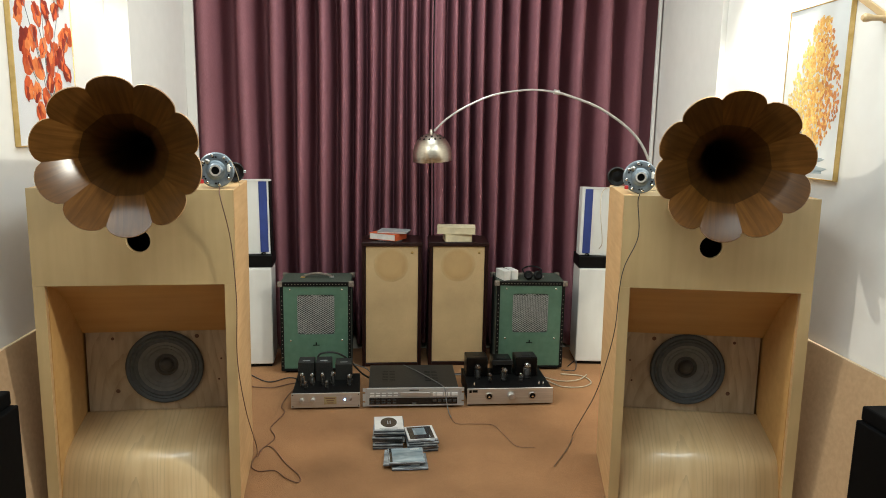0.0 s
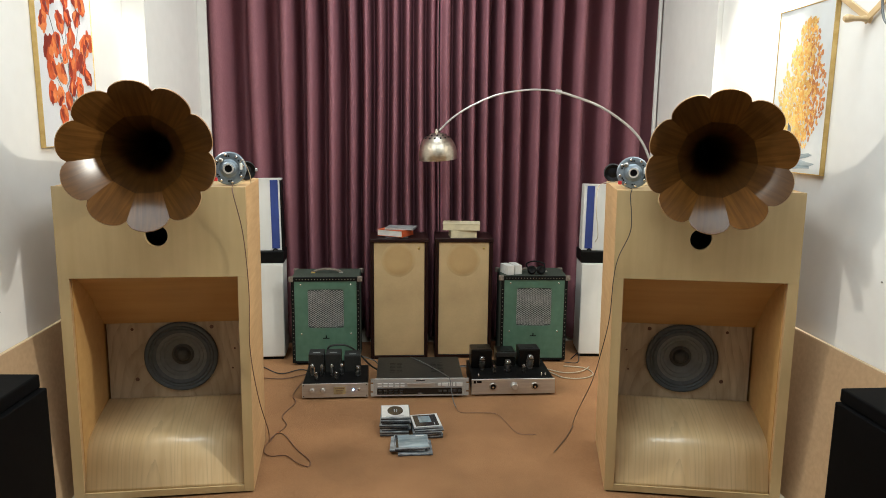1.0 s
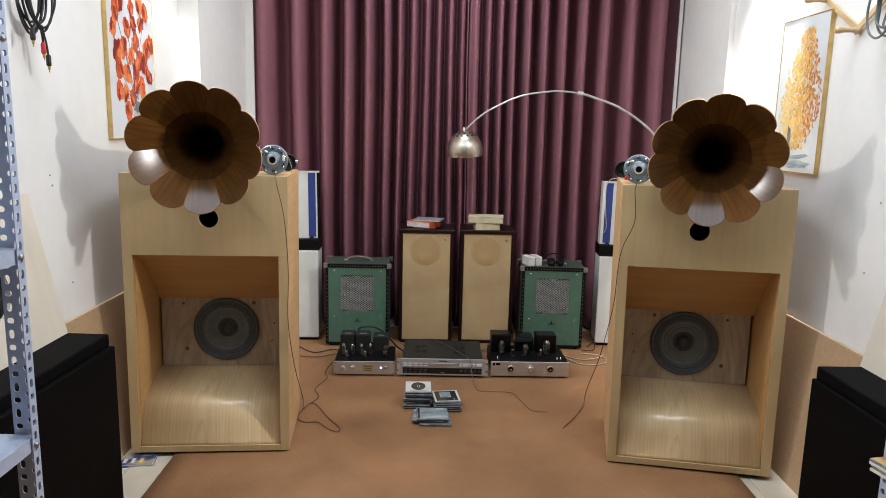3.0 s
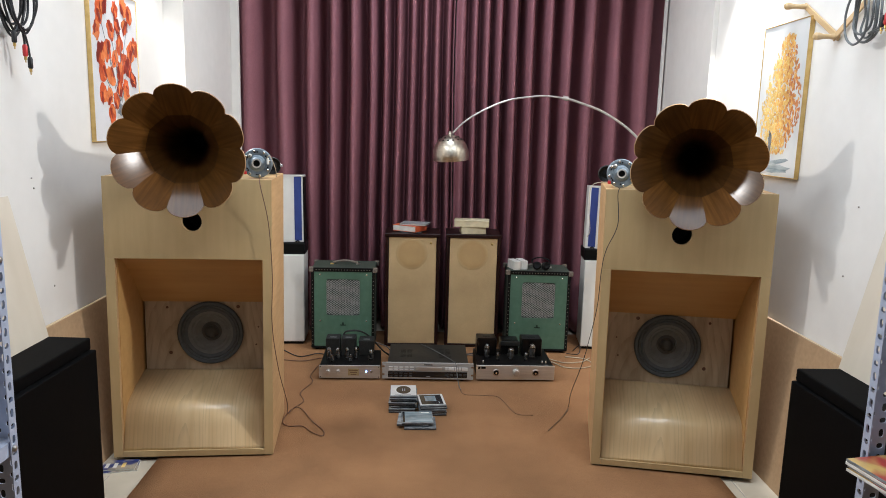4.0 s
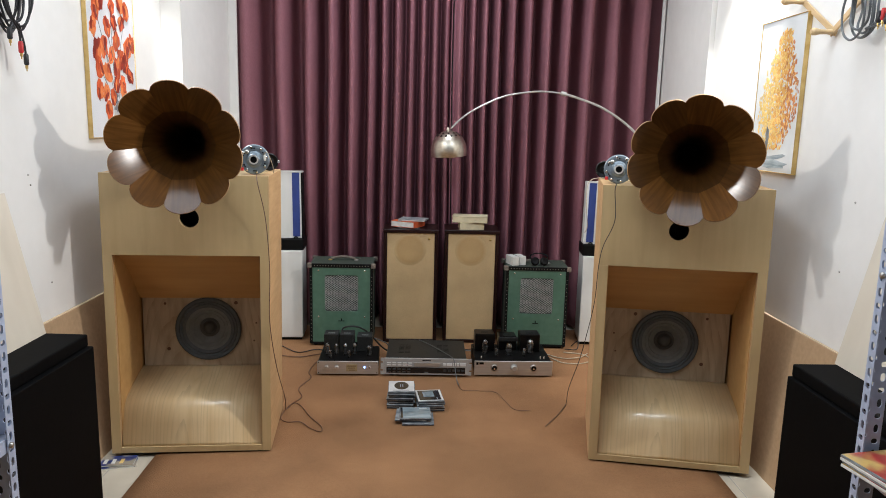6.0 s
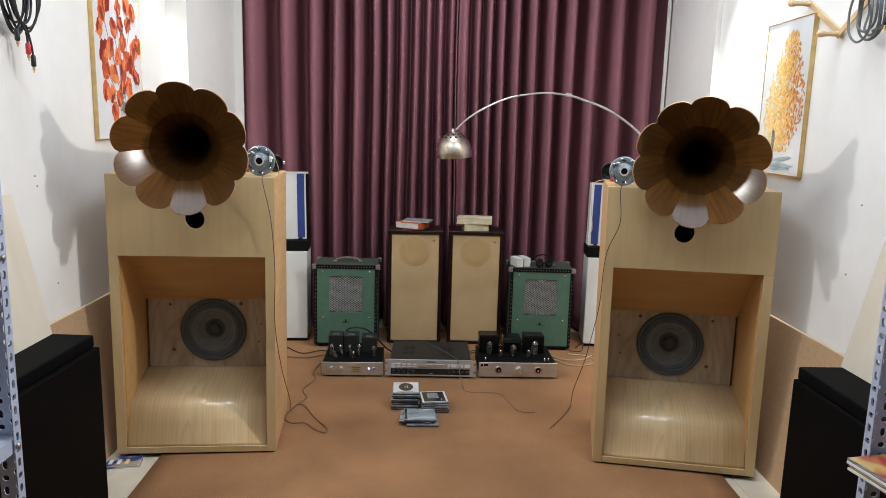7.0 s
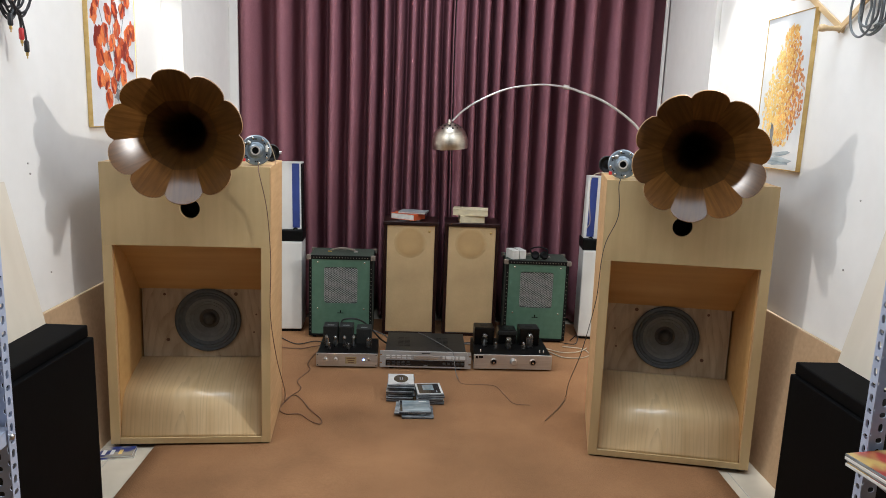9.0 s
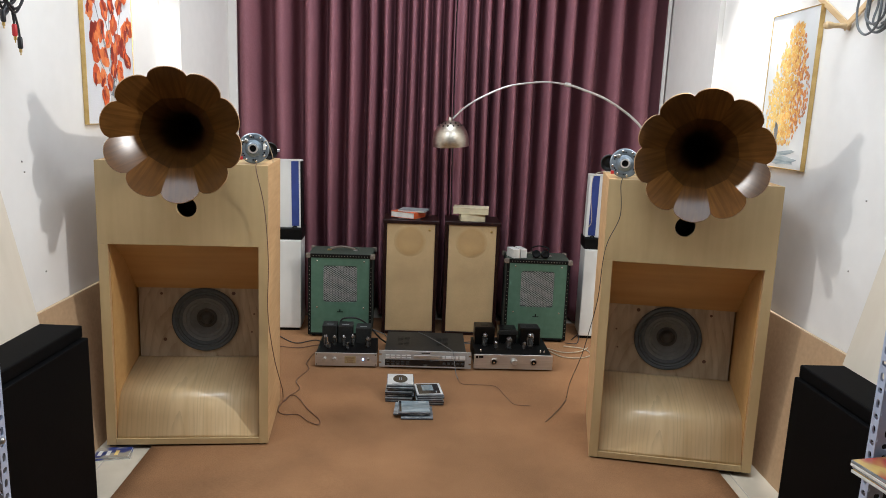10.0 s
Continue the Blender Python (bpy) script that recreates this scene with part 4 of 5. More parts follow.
def amplifier_a():
    W, D = 0.322, 0.27
    e = thing("valve_amplifier", pose(-0.173, 4.0, 0.0, 0, 0, 1.5), "valve amplifier with silver front, grey transformers and glass valves", "amplifier", "valve amplifiers")
    hw = W / 2
    part("chassis", box(-hw + 0.004, hw - 0.004, 0.005, D, 0.010, 0.078, 0.002), BLACK, e)
    part("front_panel", box(-hw, hw, -0.001, 0.0045, 0.008, 0.079, 0.001, 1), ALU, e, "brushed silver front panel")
    for s in (-1, 1):
        for y in (0.03, D - 0.03):
            part("foot", lathe([(0.014, 0), (0.014, 0.0101)], pose(s * (hw - 0.03), y, 0), 12), BLACK, e)
    knob(e, -0.112, 0.046, 0.011, 0.018, KNOB)
    knob(e, -0.060, 0.046, 0.011, 0.018, KNOB)
    lab = part("name_plate", box(-0.008, 0.050, -0.0022, -0.0012, 0.024, 0.062), PLATE, e, "pale gilt name plate")
    for k, wd in enumerate((0.046, 0.036, 0.030)):
        part("print_line", box(0.021 - wd / 2, 0.021 + wd / 2, -0.0029, -0.0023, 0.051 - 0.011 * k, 0.055 - 0.011 * k), WIRE_BROWN, lab)
    part("pilot_light", lathe([(0.004, 0), (0.004, 0.003), (0, 0.005)], pose(0.088, -0.001, 0.046) @ TO_FRONT, 12), LED, e, "lit blue pilot light")
    part("switch_plate", lathe([(0.007, 0), (0.007, 0.002), (0, 0.0021)], pose(0.115, -0.001, 0.047) @ TO_FRONT, 14), STEEL, e)
    part("switch", tube([(0.115, -0.003, 0.047), (0.115, -0.010, 0.052), (0.115, -0.016, 0.058)], 0.0025, 6, 2), CHROME, e)
    for x, z in ((-hw + 0.008, 0.016), (hw - 0.008, 0.016), (-hw + 0.008, 0.071), (hw - 0.008, 0.071)):
        part("screw", lathe([(0.003, 0), (0, 0.002)], pose(x, -0.001, z) @ TO_FRONT, 8), BLACK, e)
    for x in (-0.105, -0.020, 0.078):
        wd = 0.039 if x < 0.05 else 0.041
        t = part("transformer", box(x - wd, x + wd, 0.165, 0.258, 0.0785, 0.174 if x < 0.05 else 0.164, 0.003), TRAFO, e, "grey hammered transformer cover")
        part("print_line", box(x - 0.018, x + 0.018, 0.19, 0.2, 0.1742 if x < 0.05 else 0.1642, 0.1747 if x < 0.05 else 0.1647), GREY_PRINT, t)
    for x, y, h, r in ((-0.118, 0.105, 0.068, 0.0105), (-0.072, 0.115, 0.062, 0.0105), (-0.098, 0.06, 0.042, 0.009), (-0.022, 0.105, 0.066, 0.0105), (0.026, 0.115, 0.066, 0.0105), (0.002, 0.06, 0.042, 0.009), (0.108, 0.10, 0.058, 0.015)):
        valve(e, x, y, 0.078, h, r)
    part("cable_stub", tube([(-0.06, 0.262, 0.15), (-0.04, 0.25, 0.19), (0.03, 0.26, 0.192), (0.09, 0.29, 0.15), (0.16, 0.33, 0.06), (0.20, 0.36, 0.02)], 0.005, 8, 6), GREY_METAL, e, "dark lead looping over the back", True)


amplifier_a()


def amplifier_b():
    W, D = 0.420, 0.30
    e = thing("valve_amplifier", pose(0.708, 4.018, 0.0, 0, 0, 1.0), "valve amplifier with silver front and black transformer covers", "amplifier", "valve amplifiers")
    hw = W / 2
    part("chassis", box(-hw + 0.006, hw - 0.006, 0.006, D, 0.010, 0.086, 0.002), BLACK, e)
    part("front_panel", box(-hw, hw, -0.001, 0.0055, 0.008, 0.087, 0.001, 1), ALU, e, "brushed silver front panel")
    for s in (-1, 1):
        for y in (0.03, D - 0.03):
            part("foot", lathe([(0.014, 0), (0.014, 0.0101)], pose(s * (hw - 0.03), y, 0), 12), BLACK, e)
    for x in (-0.103, 0.108):
        k = part("socket_ring", lathe([(0.019, 0), (0.019, 0.003), (0.016, 0.006), (0.0135, 0.006)], pose(x, -0.001, 0.049) @ TO_FRONT, 24), STEEL, e, "", True)
        part("meter_face", lathe([(0.0140, 0.004), (0, 0.0045)], pose(x, -0.001, 0.049) @ TO_FRONT, 24), BLACK, k)
        part("meter_knob", lathe([(0.006, 0.004), (0.005, 0.010), (0, 0.011)], pose(x, -0.001, 0.047) @ TO_FRONT, 12), CHROME, k, "", True)
    knob(e, 0.003, 0.052, 0.017, 0.026, KNOB)
    part("mark", box(-0.200, -0.188, -0.0022, -0.0012, 0.066, 0.080), BLACK, e)
    part("mark", box(-0.184, -0.160, -0.0022, -0.0012, 0.068, 0.080), BLACK, e)
    for x, y, w2, h in ((-0.140, 0.165, 0.054, 0.186), (-0.008, 0.19, 0.050, 0.166), (0.112, 0.165, 0.056, 0.184)):
        t = part("transformer", box(x - w2, x + w2, y, y + 0.10, 0.0865, h, 0.006), TRAFO_BLACK, e, "glossy black transformer cover")
        part("ornament", box(x - 0.020, x + 0.020, y + 0.03, y + 0.06, h + 0.0003, h + 0.0012), GREY_METAL, t)
    part("transformer_cap", box(-0.062, 0.046, 0.182, 0.188, 0.139, 0.164, 0.002), GREY_METAL, e)
    for x, y, h, r in ((-0.140, 0.14, 0.075, 0.017), (-0.085, 0.09, 0.045, 0.010), (-0.012, 0.11, 0.065, 0.018), (0.068, 0.09, 0.045, 0.010), (0.110, 0.14, 0.080, 0.019)):
        valve(e, x, y, 0.0865, h, r)
    for x in (-0.17, 0.15, 0.17):
        part("terminal", lathe([(0.004, 0), (0.003, 0.014), (0, 0.015)], pose(x, 0.045, 0.0865), 8), CHROME, e)


amplifier_b()


def disc_player():
    D = 0.335
    e = thing("disc_player", pose(0.241, 4.0, 0.0), "rack-eared silver disc player with a dark grey lid", "disc player")
    part("case", box(-0.214, 0.214, 0.010, D, 0.014, 0.098, 0.002), GREY_METAL, e, "dark grey sheet-metal lid")
    for gx in (-0.15, -0.115, 0.06, 0.095):
        for k in range(7):
            part("vent_slot", box(gx, gx + 0.028, 0.10 + 0.022 * k, 0.106 + 0.022 * k, 0.0982, 0.0986), BLACK, e)
    part("front_panel", box(-0.222, 0.222, -0.001, 0.0095, 0.010, 0.100, 0.002), ALU_PLAIN, e, "silver front panel")
    for s in (-1, 1):
        a, b = sorted((s * 0.2225, s * 0.241))
        ear = bmesh.new()
        for z0, z1 in ((0.010, 0.028), (0.038, 0.072), (0.082, 0.100)):
            add_box(ear, a, b, 0.0, 0.004, z0, z1)
        a2, b2 = sorted((s * 0.2225, s * 0.229))
        for z0, z1 in ((0.028, 0.038), (0.072, 0.082)):
            add_box(ear, a2, b2, 0.0, 0.004, z0, z1)
        part("rack_ear", ear, ALU_PLAIN, e, "notched rack ear")
    part("display", box(-0.210, 0.208, -0.0022, -0.0012, 0.020, 0.052), DISPLAY, e, "black display strip")
    part("disc_tray", box(-0.062, 0.075, -0.0035, -0.0012, 0.059, 0.078, 0.0008, 1), ALU, e)
    part("name_bar", box(-0.020, 0.024, -0.0017, -0.0012, 0.087, 0.092), GREY_METAL, e)
    for r in range(2):
        for c in range(5):
            part("button", box(-0.207 + 0.028 * c, -0.187 + 0.028 * c, -0.0035, -0.0012, 0.060 + 0.012 * r, 0.066 + 0.012 * r, 0.0006, 1), BUTTON, e)
            part("dark_button", box(-0.203 + 0.026 * c, -0.187 + 0.026 * c, -0.0045, -0.0023, 0.023 + 0.014 * r, 0.030 + 0.014 * r, 0.0006, 1), DARK_BUTTON, e)
    for c, (x, wd) in enumerate(((0.090, 0.014), (0.108, 0.030), (0.142, 0.016), (0.162, 0.012), (0.180, 0.030))):
        part("button", box(x, x + wd, -0.004, -0.0012, 0.061, 0.078, 0.0008, 1), BUTTON, e)
    for c in range(5):
        part("dark_button", box(0.092 + 0.024 * c, 0.108 + 0.024 * c, -0.0045, -0.0023, 0.030, 0.042, 0.0006, 1), DARK_BUTTON, e)
    part("print_line", box(-0.008, 0.012, -0.0028, -0.0023, 0.024, 0.027), GREY_PRINT, e)
    for s in (-1, 1):
        for y in (0.03, D - 0.04):
            part("foot", lathe([(0.017, 0), (0.017, 0.0141)], pose(s * 0.18, y, 0), 14), BLACK, e)


disc_player()


# ---- disc cases ----
def disc_case(m, cover=None, look_="", t=0.0100):
    """One jewel case: 142 x 125 mm, turned as m gives."""
    e = thing("disc_case", m, look_ or "closed clear plastic disc case in a stack", "disc case", "disc cases on the carpet")
    part("tray", box(-0.071, 0.071, -0.0625, 0.0625, 0.0, t * 0.55, 0.0006, 1), CASE_PLASTIC, e)
    part("lid", box(-0.0705, 0.071, -0.062, 0.0625, t * 0.58, t, 0.0006, 1), CASE_CLEAR, e)
    if cover:
        cover(e, t)
    return e


def cover_white(e, t):
    s = part("sleeve", box(-0.062, 0.068, -0.060, 0.060, t + 0.0002, t + 0.0007), SLEEVE_WHITE, e, "white sleeve with a dark oval")
    part("oval", lathe([(0.042, 0.0009), (0, 0.0010)], pose(0.006, 0.0, t) @ Matrix.Diagonal((1.2, 0.82, 1, 1)), 32), SLEEVE_DARK, s)
    for k in range(2):
        part("print_line", box(-0.010, 0.022, 0.002 - 0.010 * k, 0.006 - 0.010 * k, t + 0.0011, t + 0.0013), GREY_PRINT, s)
    part("print_line", box(-0.058, -0.050, -0.035, 0.040, t + 0.0008, t + 0.001), GREY_PRINT, s)


def cover_photo(e, t):
    s = part("sleeve", box(-0.064, 0.068, -0.060, 0.060, t + 0.0002, t + 0.0007), SLEEVE_WHITE, e, "white-bordered dark sleeve with a small picture")
    part("dark_field", box(-0.058, 0.060, -0.050, 0.052, t + 0.0008, t + 0.0011), SLEEVE_DARK, s)
    part("small_picture", box(-0.020, 0.046, -0.022, 0.030, t + 0.0012, t + 0.0015), SLEEVE_BLUE, s)
    part("print_line", box(-0.050, -0.028, -0.034, -0.030, t + 0.0012, t + 0.0014), GREY_PRINT, s)


def cover_sea(e, t):
    s = part("sleeve", box(-0.066, 0.066, -0.058, 0.058, t + 0.0002, t + 0.0007), SLEEVE_BLUE, e, "blue-grey seascape sleeve")
    part("band", box(-0.066, -0.056, -0.058, 0.058, t + 0.0008, t + 0.001), SLEEVE_DARK, s)
    part("print_line", box(0.020, 0.055, 0.044, 0.049, t + 0.0008, t + 0.001), PAPER, s)


rng = random.Random(4)
for k in range(8):
    last = k == 7
    disc_case(pose(0.122 + rng.uniform(-0.004, 0.004), 3.640 + rng.uniform(-0.005, 0.005), 0.0006 + 0.0102 * k, 0, 0, 91 + rng.uniform(-4, 4) if not last else 92), cover_white if last else None, "disc case with a white sleeve topping the stack" if last else "")
for k in range(5):
    last = k == 4
    disc_case(pose(0.258 + rng.uniform(-0.003, 0.003), 3.605 + rng.uniform(-0.004, 0.004), 0.0006 + 0.0102 * k, 0, 0, 97 + rng.uniform(-3, 3)), cover_photo if last else None, "disc case with a dark picture sleeve topping the stack" if last else "")
disc_case(pose(0.205, 3.440, 0.0006, 0, 0, 2))
disc_case(pose(0.175, 3.455, 0.0108, 0, 0, -2))
disc_case(pose(0.192, 3.450, 0.0210, 0, 0, 3), cover_sea, "disc case with a blue-grey seascape sleeve on two others")


# ---- pictures on the walls ----
def blot(cx, cz, rx, rz, turn, y, seed, n=10, rough=0.18):
    r = random.Random(seed)
    bm = bmesh.new()
    pts = []
    for i in range(n):
        a = 2 * math.pi * i / n
        k = 1 + r.uniform(-rough, rough)
        x, z = rx * k * math.cos(a), rz * k * math.sin(a)
        pts.append((cx + x * math.cos(turn) - z * math.sin(turn), cz + x * math.sin(turn) + z * math.cos(turn)))
    vs = [bm.verts.new((x, y, z)) for x, z in pts]
    ws = [bm.verts.new((x, y + 0.0006, z)) for x, z in pts]
    bm.faces.new(vs[::-1])
    for i in range(n):
        j = (i + 1) % n
        bm.faces.new((vs[i], vs[j], ws[j], ws[i]))
    bmesh.ops.recalc_face_normals(bm, faces=bm.faces)
    return bm


def merge(bm, other):
    me = bpy.data.meshes.new("tmp")
    other.to_mesh(me)
    other.free()
    bm.from_mesh(me)
    bpy.data.meshes.remove(me)
    return bm


def framed(m, w, h, canvas, label):
    e = thing("framed_painting", m, label, "painting", "paintings on the walls")
    part("canvas", box(0, w, -0.010, -0.002, 0, h), canvas, e, "painted canvas")
    t, d, back = 0.004, 0.0125, 0.0055
    part("frame_bar", box(-t, 0, -d, back, -t, h + t, 0.001, 1), GILT, e)
    part("frame_bar", box(w, w + t, -d, back, -t, h + t, 0.001, 1), GILT, e)
    part("frame_bar", box(0.0002, w - 0.0002, -d, back, -t, 0, 0.001, 1), GILT, e)
    part("frame_bar", box(0.0002, w - 0.0002, -d, back, h, h + t, 0.001, 1), GILT, e)
    return e


POPPIES = ((0.08, 0.50), (0.055, 0.43), (0.17, 0.445), (0.33, 0.475), (0.27, 0.395), (0.38, 0.375), (0.42, 0.40), (0.075, 0.345), (0.145, 0.365),
           (0.20, 0.335), (0.29, 0.325), (0.34, 0.31), (0.095, 0.275), (0.175, 0.262), (0.27, 0.285), (0.395, 0.26), (0.075, 0.19), (0.145, 0.18),
           (0.20, 0.165), (0.255, 0.215), (0.32, 0.215), (0.30, 0.19), (0.15, 0.105), (0.12, 0.54), (0.22, 0.53), (0.30, 0.555), (0.37, 0.53), (0.24, 0.47))


def poppy_painting(m):
    e = framed(m, 0.44, 0.60, CANVAS_WHITE, "gilt-framed painting of orange-red poppies in a vase")
    rv = random.Random(11)
    stems = bmesh.new()
    for k, (x, z) in enumerate(POPPIES[::2]):
        add_tube(stems, [(0.98 * x, -0.0105, z), ((x + 0.235) / 2 + rv.uniform(-0.02, 0.02), -0.0105, (z + 0.12) / 2 + 0.02), (0.235 + rv.uniform(-0.02, 0.02), -0.0105, 0.115)], 0.0012, 4, 4)
    part("painted_stem", stems, PAINT["stem"], e, "thin grey painted stems")
    part("painted_vase", merge(blot(0.235, 0.075, 0.035, 0.06, 0, -0.0112, 5, 14, 0.03), blot(0.245, 0.125, 0.045, 0.018, 0, -0.0114, 6, 12, 0.1)), PAINT["vase"], e, "grey painted vase")
    part("painted_shade", blot(0.25, 0.128, 0.04, 0.022, 0.3, -0.0117, 8, 12, 0.25), PAINT["stem"], e)
    for k, (x, z) in enumerate(POPPIES):
        y = -0.0106 - 0.00006 * k
        x, s = min(0.41, max(0.035, 0.98 * x + rv.uniform(-0.012, 0.012))), rv.uniform(0.95, 1.35)
        name = ("poppy", "poppy_light", "poppy", "poppy_dark")[k % 4]
        turn = rv.uniform(-0.6, 0.6)
        f = part("painted_flower", blot(x, z, 0.028 * s, 0.036 * s, turn, y, 100 + k, 18, 0.2), PAINT[name], e)
        for q in range(3):
            other = ("poppy_light", "poppy_dark", "poppy")[(q + k) % 3]
            part("painted_petal", blot(x + rv.uniform(-0.014, 0.014) * s, z + rv.uniform(-0.018, 0.018) * s, 0.011 * s, 0.022 * s, turn + rv.uniform(-0.5, 0.5), y - 0.00001 * (q + 1), 300 + 3 * k + q, 11, 0.35), PAINT[other], f)
    return e


def autumn_painting(m):
    e = framed(m, 0.35, 0.595, CANVAS_GREY, "gilt-framed painting of a golden autumn tree by water")
    rv = random.Random(21)
    sets = {"yellow": bmesh.new(), "amber": bmesh.new(), "rust": bmesh.new()}
    count = 0
    crown = ((0.06, 0.04), (0.12, 0.10), (0.22, 0.155), (0.33, 0.14), (0.43, 0.10), (0.50, 0.065), (0.56, 0.03))
    while count < 1500:
        x, z = rv.uniform(0.012, 0.338), rv.uniform(0.09, 0.55)
        (za, ra), (zb, rb) = next(k for k in zip(crown, crown[1:]) if k[1][0] >= z)
        reach = ra + (rb - ra) * (z - za) / (zb - za)
        side = abs(x - 0.155 - 0.10 * z) / reach
        if side > 1.12 or rv.random() < 0.12 + 0.75 * side ** 2:
            continue
        hue = (x - 0.06) / 0.26 + rv.uniform(-0.25, 0.25)
        key = "yellow" if hue < 0.5 else ("amber" if hue < 0.8 else "rust")
        merge(sets[key], blot(x, z, rv.uniform(0.0035, 0.0065), rv.uniform(0.005, 0.0095), rv.uniform(-0.6, 0.6), -0.0104 - 0.0000008 * count, count, 6, 0.25))
        count += 1
    part("painted_water", merge(blot(0.17, 0.030, 0.15, 0.016, 0, -0.0108, 3, 16, 0.3), blot(0.22, 0.060, 0.09, 0.010, 0.1, -0.0110, 4, 14, 0.3)), PAINT["water"], e, "blue-grey painted water")
    part("painted_trunk", merge(blot(0.125, 0.085, 0.015, 0.055, -0.15, -0.0119, 7, 12, 0.2), blot(0.130, 0.150, 0.014, 0.030, 0.15, -0.0121, 9, 10, 0.25)), PAINT["stem"], e, "grey painted trunk")
    for key, bm in sets.items():
        tagged(part("painted_leaf", bm, PAINT[key], e), kind="stuff")
    return e


poppy_painting(pose(XL + 0.0065, 3.268, 1.236, 0, 0, 90))
autumn_painting(pose(XR - 0.0065, 3.447, 1.166, 0, 0, -90))


# ---- along the side walls ----
def black_speaker(m, w, d, s, top):
    """A plain black floor loudspeaker; its cap steps in from the body."""
    e = thing("black_loudspeaker", m, "matt black floor loudspeaker with a stepped-in top", "loudspeaker", "black loudspeakers")
    part("body", box(0, w, -d, 0, 0, top, 0.004), SHELL_BLACK, e)
    a, b = (0.002, w - 0.016) if s < 0 else (0.011, w - 0.002)
    part("cap", box(a, b, -d + 0.002, -0.002, top + 0.0005, top + 0.040, 0.005), SHELL_BLACK, e, "black top cap")
    part("groove", box(a + 0.004, b - 0.004, -d + 0.006, -0.006, top - 0.0001, top + 0.0003), BLACK, e)
    return e


black_speaker(pose(-1.083, 2.645, -0.011, 0, 0, -2), 0.244, 0.60, -1, 0.600)
black_speaker(pose(1.354, 2.492, -0.011, 0, 0, 1), 0.232, 0.485, 1, 0.588)


def baffle_board(m, hole):
    n = 40
    w, h = 0.46, 0.47
    e = thing("baffle_board", m, "cream-painted speaker board with a dark round hole, leaning on the wall", "board", "speaker boards")
    part("board", holed_plate(rect_like(n, 0, w, 0, h), circle(*hole, n), 0.014), CREAM_BOARD, e)
    x, z, r = hole
    # no known driver: a black dish added so the hole reads as shaded
    part("driver", lathe([(r - 0.001, -0.004), (r - 0.012, 0.0), (r - 0.03, -0.008), (0.03, -0.022), (0, -0.018)], pose(x, 0.008, z) @ TO_FRONT, 36), BLACK, e, "black dish added to darken the hole", True)
    return e


baffle_board(pose(1.500, 2.495, 0.6175, -12, 0, -90), (0.205, 0.17, 0.085))
baffle_board(pose(-0.985, 2.175, 0.6175, -12, 0, 90), (0.16, 0.22, 0.085))


def slotted_flange(length, width, rows=1):
    """A steel strip with one or two rows of long holes, in x and z; the second row stands half a pitch higher."""
    bm = bmesh.new()
    pitch, n = 0.032, 16
    wide = width / rows
    for q in range(rows):
        lift = 0.016 * q
        for k in range(int((length - lift) / pitch)):
            z0 = k * pitch + lift
            cx, cz = wide * (q + 0.5), z0 + pitch / 2
            outer = rect_like(n, wide * q, wide * (q + 1), z0, z0 + pitch)
            hw, hh = ((0.0060, 0.0105) if k % 2 == q else (0.0078, 0.0068))
            inner = [(cx + hw * math.copysign(abs(math.cos(2 * math.pi * i / n + math.pi / 4)) ** 0.8, math.cos(2 * math.pi * i / n + math.pi / 4)),
                      cz + hh * math.copysign(abs(math.sin(2 * math.pi * i / n + math.pi / 4)) ** 0.8, math.sin(2 * math.pi * i / n + math.pi / 4))) for i in range(n)]
            a = [bm.verts.new((x, 0, z)) for x, z in outer]
            b = [bm.verts.new((x, 0, z)) for x, z in inner]
            for i in range(n):
                j = (i + 1) % n
                bm.faces.new((a[i], a[j], b[j], b[i]))
    bmesh.ops.remove_doubles(bm, verts=bm.verts, dist=1e-5)
    bmesh.ops.recalc_face_normals(bm, faces=bm.faces)
    return bm


def rack(x, y, s, shelves, top):
    """A slotted-angle shelf rack that reaches from its far inner post towards the camera and the wall. s: +1 stands right."""
    e = thing("slotted_angle_rack", pose(x, y, -0.011), "blue-grey slotted-angle steel shelving rack", "shelf rack", "shelving racks")
    w, d = 0.34, 0.70
    sheets = []
    for dx, dy, fx, fy in ((0, 0, 1, -1), (w, 0, -1, -1), (0, -d, 1, 1), (w, -d, -1, 1)):
        post = part("post", slotted_flange(top, 0.056, 2), RACK, e, "slotted steel angle", m=pose(s * dx, dy, 0, 0, 0, 0 if s * fx > 0 else 180))
        side = part("post_flange", slotted_flange(top, 0.027), RACK, post, m=pose(0, 0, 0, 0, 0, (-90 if fy < 0 else 90) - (0 if s * fx > 0 else 180)))
        sheets += [post, side]
    for o in sheets:
        so = o.modifiers.new("steel", "SOLIDIFY")
        so.thickness, so.offset = 0.0022, 0
    for z in shelves:
        a, b = sorted((s * 0.004, s * (w - 0.004)))
        sh = part("shelf", box(a, b, -d + 0.004, -0.004, z, z + 0.004), RACK, e, "steel shelf tray")
        part("shelf_lip", box(a, b, -0.0075, -0.0045, z - 0.030, z - 0.0005), RACK, sh)
        a2, b2 = sorted((s * 0.0042, s * 0.0072))
        part("shelf_lip", box(a2, b2, -d + 0.01, -0.008, z - 0.030, z - 0.0005), RACK, sh)
        part("bolt", lathe([(0.008, 0), (0.008, 0.004), (0.004, 0.007), (0, 0.007)], pose(-s * 0.0015, -0.018, z - 0.014, 0, -90 * s, 0), 6), STEEL, e)
    return e


rack(1.262, 1.988, 1, (0.560, 1.030, 1.50), 1.92)
rack(-0.734, 2.003, -1, (0.585, 1.030, 1.50), 1.92)

